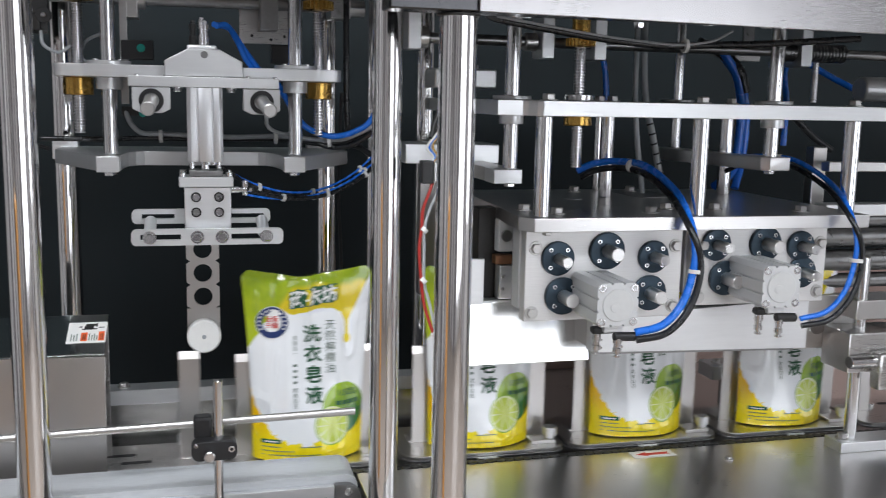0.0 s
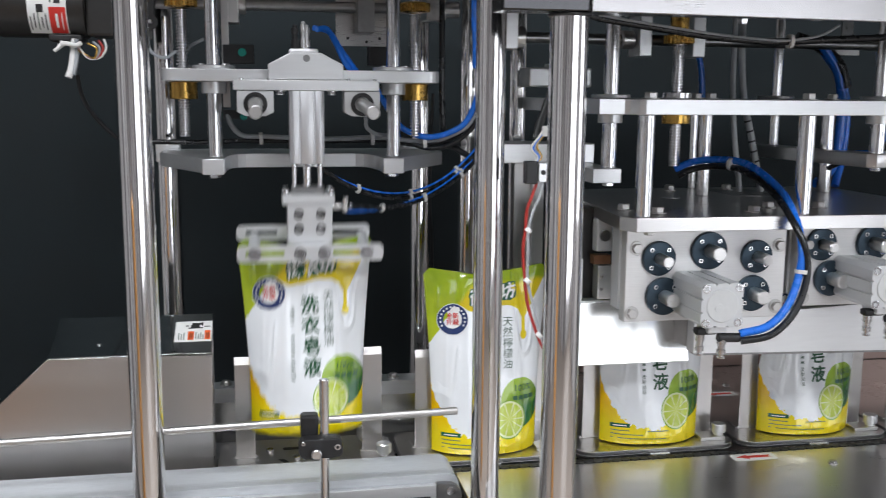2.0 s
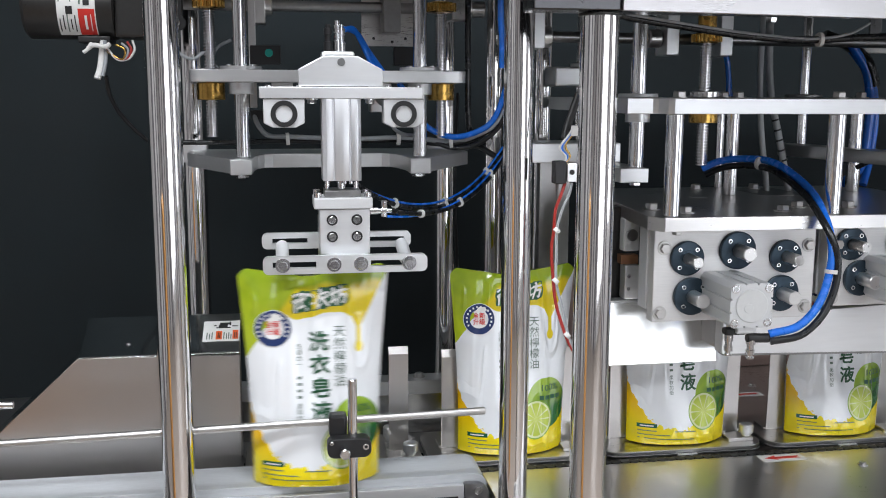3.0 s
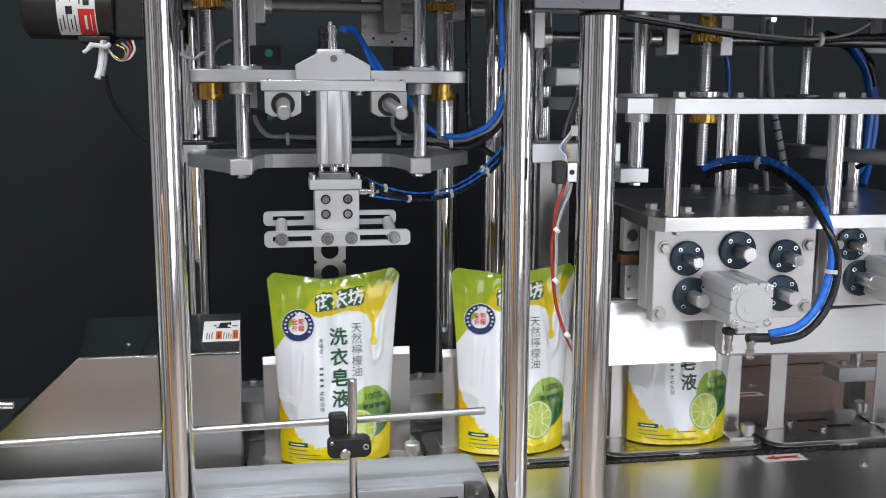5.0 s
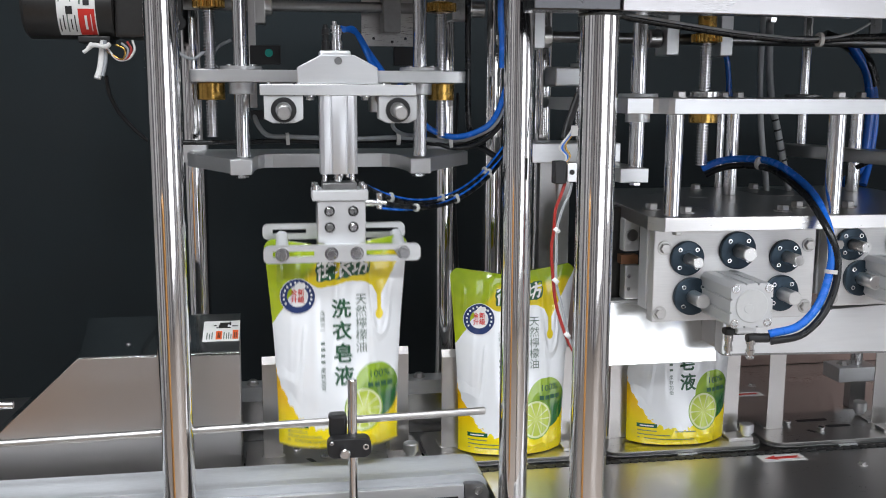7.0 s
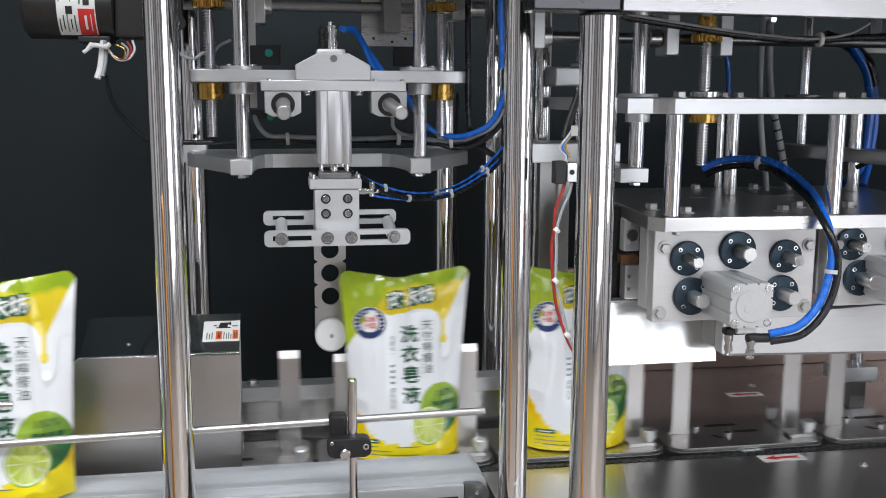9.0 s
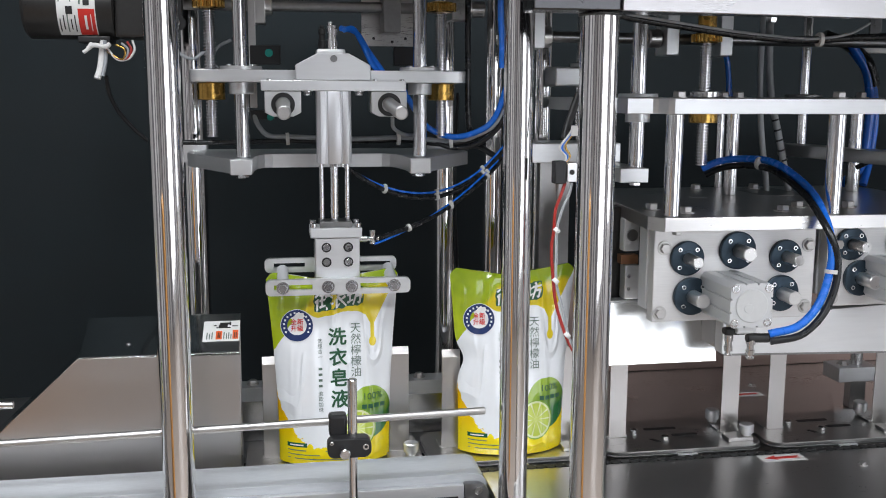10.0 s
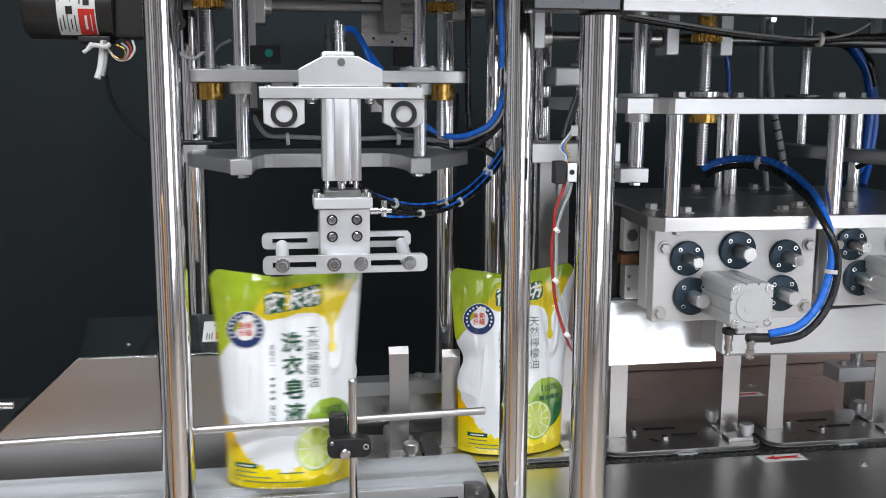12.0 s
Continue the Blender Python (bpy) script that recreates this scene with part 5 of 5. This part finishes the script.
    col = blend(op("MULTIPLY", d, 60, True), col, slice_col)
    pill = op("MINIMUM", op("SUBTRACT", 0.018, op("ABSOLUTE", op("ADD", x, 0.071))), op("SUBTRACT", 0.0042, op("ABSOLUTE", op("SUBTRACT", z, 0.039))))
    col = blend(op("MULTIPLY", pill, 2000, True), col, (0.012, 0.10, 0.05))
    nt.links.new(col, b.inputs["Base Color"])
    b.inputs["Roughness"].default_value = 0.20
    b.inputs["Coat Weight"].default_value, b.inputs["Coat Roughness"].default_value = 1.0, 0.05
    # soft dents and a few sharp folds in the film
    stretch = nt.nodes.new("ShaderNodeMapping")
    stretch.inputs["Scale"].default_value, stretch.inputs["Rotation"].default_value = (1.0, 1.0, 0.33), (0, radians(14), 0)
    nt.links.new(tc.outputs["Object"], stretch.inputs[0])
    folds = nt.nodes.new("ShaderNodeTexNoise")
    folds.inputs["Scale"].default_value, folds.inputs["Detail"].default_value = 15, 1.0
    nt.links.new(stretch.outputs[0], folds.inputs["Vector"])
    ridge = op("SUBTRACT", 1, op("MULTIPLY", op("ABSOLUTE", op("SUBTRACT", folds.outputs[0], 0.5)), 24), True)
    ridge = op("MULTIPLY", ridge, op("MULTIPLY", op("SUBTRACT", noise_tex(11, 1), 0.47), 9, True))
    relief = op("ADD", noise_tex(20, 2), op("MULTIPLY", ridge, 0.9))
    bp = nt.nodes.new("ShaderNodeBump")
    bp.inputs["Strength"].default_value, bp.inputs["Distance"].default_value = 0.6, 0.004
    nt.links.new(relief, bp.inputs["Height"])
    nt.links.new(bp.outputs[0], b.inputs["Coat Normal"])
    nt.links.new(bp.outputs[0], b.inputs["Normal"])
    return m


FILM = pouch_material()
HW_LOW, HW_TOP, TALL = 0.1035, 0.1215, 0.349


DENT = [0.0]


def half_width(v):
    return HW_LOW + (HW_TOP - HW_LOW) * v ** 1.3 - 0.003 * math.sin(math.pi * v)


def height(u):
    return TALL + 0.016 * abs(u + 0.08) ** 1.7 - 0.004 * math.exp(-((u + 0.12) / 0.25) ** 2) - 0.016 * (max(0, abs(u) - 0.86) / 0.14) ** 2


CREASES = [(0.0, 0.86, 0.25, 0.97, 0.0035, 0.05), (-0.55, 0.80, 0.45, 0.89, -0.0028, 0.06), (0.55, 0.55, 0.25, -0.97, 0.0024, 0.05), (-0.35, 0.55, 0.1, 0.99, 0.0018, 0.07),
           (0.62, 0.30, -0.15, 0.98, 0.0022, 0.05), (0.2, 0.62, 0.75, 0.66, -0.0020, 0.05), (-0.7, 0.35, 0.3, 0.95, 0.0020, 0.06), (0.45, 0.88, 0.6, -0.8, 0.0024, 0.05),
           (0.53, 0.28, 0.02, 1.0, 0.0013, 0.030), (0.72, 0.72, 0.30, 0.95, 0.0014, 0.030), (-0.75, 0.45, 0.20, 0.98, 0.0014, 0.030)]


def swell(u, v, front):
    d = 0.037 * (1 - v) ** 0.75 + 0.0035 + (0.014 * (1 - v) ** 4 if front else 0.0)
    if v > 0.8:
        d += 0.004 * math.sin((v - 0.8) / 0.2 * math.pi)
    y = d * max(0.0, 1 - abs(u) ** 2.3) ** 0.8
    w = 0.0014 * math.sin(u * 5 + v * 9) * (1 - u * u) + 0.0010 * math.sin(v * 21 + u * 3) * u * (1 - u * u)
    for u0, v0, du, dv, amp, wide in CREASES:
        q = (u - u0) * dv - (v - v0) * du
        along = (u - u0) * du + (v - v0) * dv
        w += 1.6 * amp * math.exp(-(q / wide) ** 2) * math.exp(-(along / 0.28) ** 2) * (1 - u * u)
    tuck = 1 - 0.14 * max(0, 0.05 - v) / 0.05
    return -(y * tuck + w + 0.0006) if front else (y * 0.9 * tuck + 0.0006)


def on_front(x, z, lift):
    """The place on the pouch's front film over a flat print place (x, z)."""
    v = min(1, z / TALL)
    u = max(-0.99, min(0.99, x / half_width(v)))
    return Vector((x, swell(u, min(1, z / height(u)), True) - lift, z))


def pouch_body():
    bm = bmesh.new()
    nu, nv = 84, 90
    sides = []
    for front in (True, False):
        g = [[bm.verts.new((u * half_width(v) + DENT[0] * max(0, -u) ** 1.5 * math.exp(-((v - 0.53) / 0.075) ** 2), swell(u, v, front), v * height(u) + (0.002 if v == 0 else 0))) for u in (-1 + 2 * i / nu for i in range(nu + 1))] for v in (j / nv for j in range(nv + 1))]
        for j in range(nv):
            for i in range(nu):
                q = (g[j][i], g[j][i + 1], g[j + 1][i + 1], g[j + 1][i])
                bm.faces.new(q if front else q[::-1])
        sides.append(g)
    f, k = sides
    for j in range(nv):
        bm.faces.new((f[j][0], f[j + 1][0], k[j + 1][0], k[j][0]))
        bm.faces.new((f[j][nu], k[j][nu], k[j + 1][nu], f[j + 1][nu]))
    for i in range(nu):
        bm.faces.new((f[0][i], k[0][i], k[0][i + 1], f[0][i + 1]))
        bm.faces.new((f[nv][i], f[nv][i + 1], k[nv][i + 1], k[nv][i]))
    return bm


def lettering(text, cx, cz, size, lift=0.0009, bold=0.0):
    """Written characters, laid on the front film, centred at (cx, cz)."""
    cu = bpy.data.curves.new("lettering", "FONT")
    cu.body, cu.size, cu.align_x, cu.align_y = text, size, "CENTER", "CENTER"
    ob = bpy.data.objects.new("lettering", cu)
    scene.collection.objects.link(ob)
    bpy.context.view_layer.update()
    me = bpy.data.meshes.new_from_object(ob.evaluated_get(bpy.context.evaluated_depsgraph_get()))
    bpy.data.objects.remove(ob)
    bm = bmesh.new()
    bm.from_mesh(me)
    bpy.data.meshes.remove(me)
    if bold:
        base = bm.copy()
        for k in range(6):
            tmp = base.copy()
            bmesh.ops.translate(tmp, verts=tmp.verts, vec=(bold * math.cos(k * 1.047), bold * math.sin(k * 1.047), 0.00002 * (k + 1)))
            merge(bm, tmp)
        base.free()
    for v in bm.verts:
        v.co = on_front(cx + v.co.x, cz + v.co.y, lift + v.co.z)
    return bm


def disc(cx, cz, r0, r1, lift, seg=32):
    bm = bmesh.new()
    rings = [[bm.verts.new(on_front(cx + r * math.cos(2 * math.pi * k / seg), cz + r * math.sin(2 * math.pi * k / seg), lift)) for k in range(seg)] for r in (r1, r0)]
    for k in range(seg):
        n = (k + 1) % seg
        bm.faces.new((rings[0][k], rings[0][n], rings[1][n], rings[1][k]))
    return bm


def patch(x0, x1, z0, z1, lift, tilt=0.0, nx=6, bm=None):
    bm = bm or bmesh.new()
    xm = (x0 + x1) / 2
    a = [[bm.verts.new(on_front(x, z + tilt * (x - xm), lift)) for x in (x0 + (x1 - x0) * i / nx for i in range(nx + 1))] for z in (z0, (z0 + z1) / 2, z1)]
    for r, s in zip(a, a[1:]):
        for i in range(nx):
            bm.faces.new((r[i], r[i + 1], s[i + 1], s[i]))
    return bm


def make_pouch():
    p = thing("stand_up_pouch", (0, 0, 0), "glossy white stand-up pouch with lime-green and yellow print, filled with liquid", "pouch", "filled pouches")
    part("film", pouch_body(), FILM, p)
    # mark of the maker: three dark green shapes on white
    strokes = (((-.95, .75, -.6, .95), (-.98, .1, -.6, .4), (-.72, .2, -.78, -1), (-.35, .9, .25, .85), (-.05, .88, -.1, -.55), (-.4, .2, .3, .3), (-.4, -.6, .3, -.45), (.5, .8, .55, -1), (.55, .75, .98, .7), (.95, .7, .9, -.5)),
               ((-.05, 1, .1, .75), (-.95, .5, .95, .6), (.0, .5, -.95, -.35), (-.3, .1, -.35, -.95), (-.35, -.9, .05, -.55), (.85, .25, .3, -.05), (.0, .2, .98, -.9)),
               ((-.98, .3, -.3, .4), (-.65, .9, -.65, -.5), (-.98, -.6, -.3, -.35), (.2, 1, .35, .75), (-.2, .5, .98, .6), (.3, .5, -.25, -.95), (.25, .05, .8, .1), (.8, .1, .65, -.85), (.65, -.85, .4, -.75)))
    for k in range(3):
        x, zc = -0.0195 + 0.0295 * k, 0.3095 + 0.0045 * (k - 1)
        put = lambda u, w: (x + 0.0135 * u, zc + 0.0148 * w + 0.0020 * u)
        bm = bmesh.new()
        rim = []
        for i in range(40):
            a = 2 * math.pi * i / 40
            r = 1.30 / max(abs(math.cos(a)), abs(math.sin(a))) ** 0.72 * (1 + 0.05 * math.sin(5 * a + k) + 0.04 * math.sin(9 * a))
            rim.append(bm.verts.new(on_front(*put(r * math.cos(a) * 0.93, r * math.sin(a) * 0.90), 0.0006 + 0.00006 * k)))
        mid = bm.verts.new(on_front(*put(0, 0), 0.0009))
        for p0, p1 in zip(rim, rim[1:] + rim[:1]):
            bm.faces.new((mid, p0, p1))
        part("mark_back", bm, GREENINK, p, "dark green outline of the brand mark")
        bm = bmesh.new()
        for i, (u0, w0, u1, w1) in enumerate(strokes[k]):
            d = Vector((u1 - u0, w1 - w0)).normalized()
            n = Vector((-d.y, d.x))
            fat, thin = 0.17, 0.11
            outline = [(u0 + n.x * fat, w0 + n.y * fat), (u0 - d.x * 0.1, w0 - d.y * 0.1), (u0 - n.x * fat, w0 - n.y * fat), (u1 - n.x * thin, w1 - n.y * thin), (u1 + d.x * 0.1, w1 + d.y * 0.1), (u1 + n.x * thin, w1 + n.y * thin)]
            bm.faces.new([bm.verts.new(on_front(*put(u, w), 0.0015 + 0.00003 * i)) for u, w in outline])
        part("mark_shape", bm, WHITEINK, p, "white brand mark")
    # round badge
    bx, bz = -0.067, 0.262
    part("badge_field", disc(bx, bz, 0.0, 0.0300, 0.0011), WHITEINK, p, "white badge field")
    part("badge_ring", disc(bx, bz, 0.0178, 0.0290, 0.0017), NAVYINK, p, "navy badge ring")
    for k in range(14):
        a = radians(-30 + 240 * k / 13)
        x, z = bx + 0.0234 * math.cos(a), bz + 0.0234 * math.sin(a)
        part("ring_mark", patch(x - 0.0016, x + 0.0016, z - 0.0018, z + 0.0018, 0.0022, 0, 1), WHITEINK, p)
    for ch, dx, dz in (("全", -0.006, 0.006), ("新", 0.006, 0.006), ("升", -0.006, -0.006), ("級", 0.006, -0.006)):
        part("badge_lettering", lettering(ch, bx + dx, bz + dz, 0.0115, 0.0024, 0.0002), REDINK, p)
    # upright lines of writing
    for k, ch in enumerate("洗衣皂液"):
        part("lettering", lettering(ch, 0.006 + 0.001 * k, 0.238 - 0.0385 * k, 0.034, 0.0009, 0.0009), GREENINK, p, "dark green lettering")
    for k, ch in enumerate("天然檸檬油"):
        part("lettering", lettering(ch, 0.040, 0.254 - 0.0205 * k, 0.0205, 0.0009), GREYINK, p)
    for k, ch in enumerate("洗護合一"):
        part("lettering", lettering(ch, -0.026, 0.232 - 0.0098 * k, 0.0092), GREYINK, p)
    for k in range(4):
        part("small_print", patch(-0.0295, -0.0225, 0.179 - 0.0105 * k, 0.1835 - 0.0105 * k, 0.0008, 0, 2), GREYINK, p)
    for k, ch in enumerate("柔軟加倍"):
        part("lettering", lettering(ch, -0.026, 0.135 - 0.0098 * k, 0.0092), GREYINK, p)
    part("lettering", lettering("100%", 0.070, 0.125, 0.0175), GREENINK, p)
    for k in range(4):
        part("small_print", patch(0.050 + 0.0115 * k, 0.059 + 0.0115 * k, 0.1025, 0.1105, 0.0008, 0, 2), GREENINK, p)
    for k, (a, b) in enumerate(((-0.088, -0.055), (-0.088, -0.03), (-0.088, 0.018))):
        part("small_print", patch(a, b, 0.0285 - 0.0075 * k, 0.0302 - 0.0075 * k, 0.0008), GREYINK, p)
    part("small_print", patch(-0.020, 0.022, 0.0285, 0.0302, 0.0008), GREYINK, p)
    part("small_print", patch(-0.084, -0.060, 0.0379, 0.0401, 0.0010, 0, 3), WHITEINK, p)
    return p


first_pouch = make_pouch()
POUCHES = [first_pouch] + [copy_thing(first_pouch, pose(LANE_X + PITCH * k, LANE_Y, BASE_Z + 0.001)) for k in (1, 2)]
DENT[0] = 0.014
POUCHES.append(make_pouch())
first_pouch.location = (LANE_X, LANE_Y, BASE_Z + 0.001)

# ---- direction arrows on the decks ----
for x, y, z in ((0.950, 1.661, 0.805), (1.13, 2.17, 0.764)):
    a = thing("arrow_sticker", (x, y, z), "white sticker with a red arrow on the steel deck", "sticker", "arrow stickers")
    part("paper", box(x - 0.045, x + 0.045, y - 0.016, y + 0.016, z + 0.0002, z + 0.0006, 0), PAPER, a)
    part("arrow", poly([(x - 0.036, y), (x - 0.012, y - 0.010), (x - 0.012, y - 0.005), (x + 0.036, y - 0.005), (x + 0.030, y), (x + 0.036, y + 0.005), (x - 0.012, y + 0.005), (x - 0.012, y + 0.010)], "z", z + 0.0009, z + 0.0012, 0), REDINK, a)

# ---- hoses that follow the head ----
def make_hose(name, label, material, count, radius, length):
    h = thing(name, (0.44, 1.92, 1.37), label, "hose", "head hoses")
    bits = []
    prof = [(0, 0), (radius * 0.7, 0.012), (radius, 0.05), (radius, 0.95), (radius * 0.7, 0.988), (0, 1)]
    for k in range(count):
        b = part("hose_piece", lathe(ORIGIN[h] + Vector((0, 0, -length / 2)), ORIGIN[h] + Vector((0, 0, length / 2)), prof, 12), material, h)
        if k % 5 == 3:
            part("cable_tie", rod(ORIGIN[h] + Vector((0, 0, -0.003)), ORIGIN[h] + Vector((0, 0, 0.003)), radius + 0.003, 12, 0.0005), WHITEPL, b)
        bits.append(b)
    return h, bits


HOSES = [make_hose("head_hose", "black air hose sagging from the gripper to the frame", HOSEBLACK, 16, 0.0042, 0.030),
         make_hose("head_hose", "blue air hose sagging from the gripper to the frame", HOSEBLUE, 16, 0.0021, 0.030),
         make_hose("head_hose", "black air hose sagging from the cylinder to the frame", HOSEBLACK, 16, 0.0042, 0.030),
         make_hose("head_hose", "blue air hose sagging from the cylinder to the frame", HOSEBLUE, 16, 0.0021, 0.030)]

# ---- what moves ----
CYCLES = (0.0, 4.42, 8.86)


def ramp_at(t, keys):
    if t <= keys[0][0]:
        return keys[0][1]
    for (a, p), (b, q) in zip(keys, keys[1:]):
        if t <= b:
            return p + (q - p) * (t - a) / (b - a)
    return keys[-1][1]


INDEX = [(-0.5, 1.0), (-0.4, 0.965), (-0.3, 0.90), (-0.2, 0.81), (-0.1, 0.70), (0, 0.548), (0.1, 0.436), (0.2, 0.324), (0.3, 0.22), (0.4, 0.125), (0.5, 0.045), (0.6, 0.0)]
DROP = [(0.7, 0), (0.78, -0.008), (0.86, -0.035), (0.93, -0.070), (1.0, -0.089), (1.83, -0.089), (1.9, -0.075), (1.97, -0.042), (2.04, -0.012), (2.1, 0)]
REACH = [(2.2, 0), (2.3, -0.012), (2.4, -0.040), (2.5, -0.085), (2.6, -0.140), (2.7, -0.190), (2.8, -0.205), (3.4, -0.205), (3.5, -0.19), (3.7, -0.10), (3.9, -0.012), (4.0, 0)]
TRAVEL = [(2.80, 0), (2.88, -0.010), (2.96, -0.030), (3.1, -0.073), (3.2, -0.104), (12.2, -2.90)]


def advanced(t):
    """Pitches by which the chain has gone on since the first index ended."""
    n = -ramp_at(t, INDEX)
    for c in CYCLES[1:]:
        n += 1 - ramp_at(t - c, INDEX)
    return n


def drop(t):
    return sum(ramp_at(t - c, DROP) for c in CYCLES)


def reach(t):
    return sum(ramp_at(t - c, REACH) for c in CYCLES)


def times(*tables):
    out = {0.0, 12.0}
    for keys in tables:
        for c in CYCLES:
            out |= {round((c + k) * FPS) / FPS for k, _ in keys}
    return sorted(t for t in out if 0 <= t <= 12.0)


def carrier_pose(i):
    """The carrier at place i of the line; past the cover it tips down round the sprocket."""
    if i >= -1:
        return pose(LANE_X + PITCH * i, LANE_Y, BASE_Z)
    a = min(1.0, -1 - i) * 150
    px, pz, r = LANE_X - PITCH, 0.60, BASE_Z - 0.60
    return pose(px - r * math.sin(radians(a)), LANE_Y, pz + r * math.cos(radians(a)), 0, -a, 0)


def follow(bits, start, end, sag, base):
    """Poses of the pieces of a hanging hose from start to end."""
    line = [start * (1 - s) ** 2 + (start * 0.5 + end * 0.5 + Vector((0.02, 0, -sag))) * 2 * s * (1 - s) + end * s * s for s in (k / len(bits) for k in range(len(bits) + 1))]
    out = []
    for a, b in zip(line, line[1:]):
        m, _ = aim(a, b)
        m.translation = (a + b) / 2 - base
        out.append(m)
    return out


def motions():
    for k, c in CARRIERS.items():
        ts = times(INDEX)
        walk(c, [(t, carrier_pose(k - advanced(t))) for t in ts])
    hx, hy, hz = 0.10, 1.78, 1.50
    walk(head, [(t, pose(hx, hy + reach(t), hz + 0.06 * reach(t))) for t in times(REACH)])
    walk(grip, [(t, pose(0, 0, drop(t))) for t in times(DROP)])
    for k, p in enumerate(POUCHES):
        rows = []
        c = CYCLES[k] if k < 3 else 99
        for t in times(INDEX, DROP, REACH, TRAVEL, [(2.82, 0), (2.86, 0), (2.88, 0)]):
            r = t - c
            z = BASE_Z + 0.001
            if r < 1.83:
                rows.append((t, pose(LANE_X + PITCH * (k - advanced(t)), LANE_Y, z)))
            else:
                lift = 0.089 + drop(t) if r < 2.5 else 0.089
                y, zz = ramp_at(r, [e for e in REACH if e[0] < 3]), z + lift
                zz += 0.06 * y
                floor_z = 0.861
                if r > 2.78:
                    zz = max(floor_z, zz - 0.45 * (r - 2.78))
                x = max(LANE_X + ramp_at(r, TRAVEL), -2.3 + 0.27 * k)
                rows.append((t, pose(x, LANE_Y + y, zz)))
        walk(p, rows)
    for i, push in enumerate((PUSH1, PUSH2)):
        rows = [(0.0, pose(0, 0, 0))]
        for c in CYCLES[:2 - i]:
            rows += [(c + 0.85, pose(0, 0, 0)), (c + 1.0, pose(0, 0.02, 0)), (c + 1.12, pose(0, 0.032, 0)), (c + 1.82, pose(0, 0.032, 0)), (c + 1.95, pose(0, 0.016, 0)), (c + 2.1, pose(0, 0, 0))]
        walk(push, rows + [(12.0, pose(0, 0, 0))])
    ts = times(DROP, REACH)
    for i, (h, bits) in enumerate(HOSES):
        base = ORIGIN[h]
        paths = []
        for t in ts:
            fwd = Vector((0, reach(t), 0.06 * reach(t)))
            if i < 2:
                s, sag = Vector((0.176, 1.785, 1.322 - 0.010 * i)) + fwd + Vector((0, 0, drop(t))), 0.085 + 0.45 * drop(t)
            else:
                s, sag = Vector((0.120, 1.80, 1.368)) + fwd, 0.155
            e = Vector((0.445, 1.905, 1.372 + 0.008 * i))
            paths.append(follow(bits, s, e, sag - 0.012 * (i % 2), base))
        for n, b in enumerate(bits):
            walk(b, [(t, m[n]) for t, m in zip(ts, paths)])


motions()
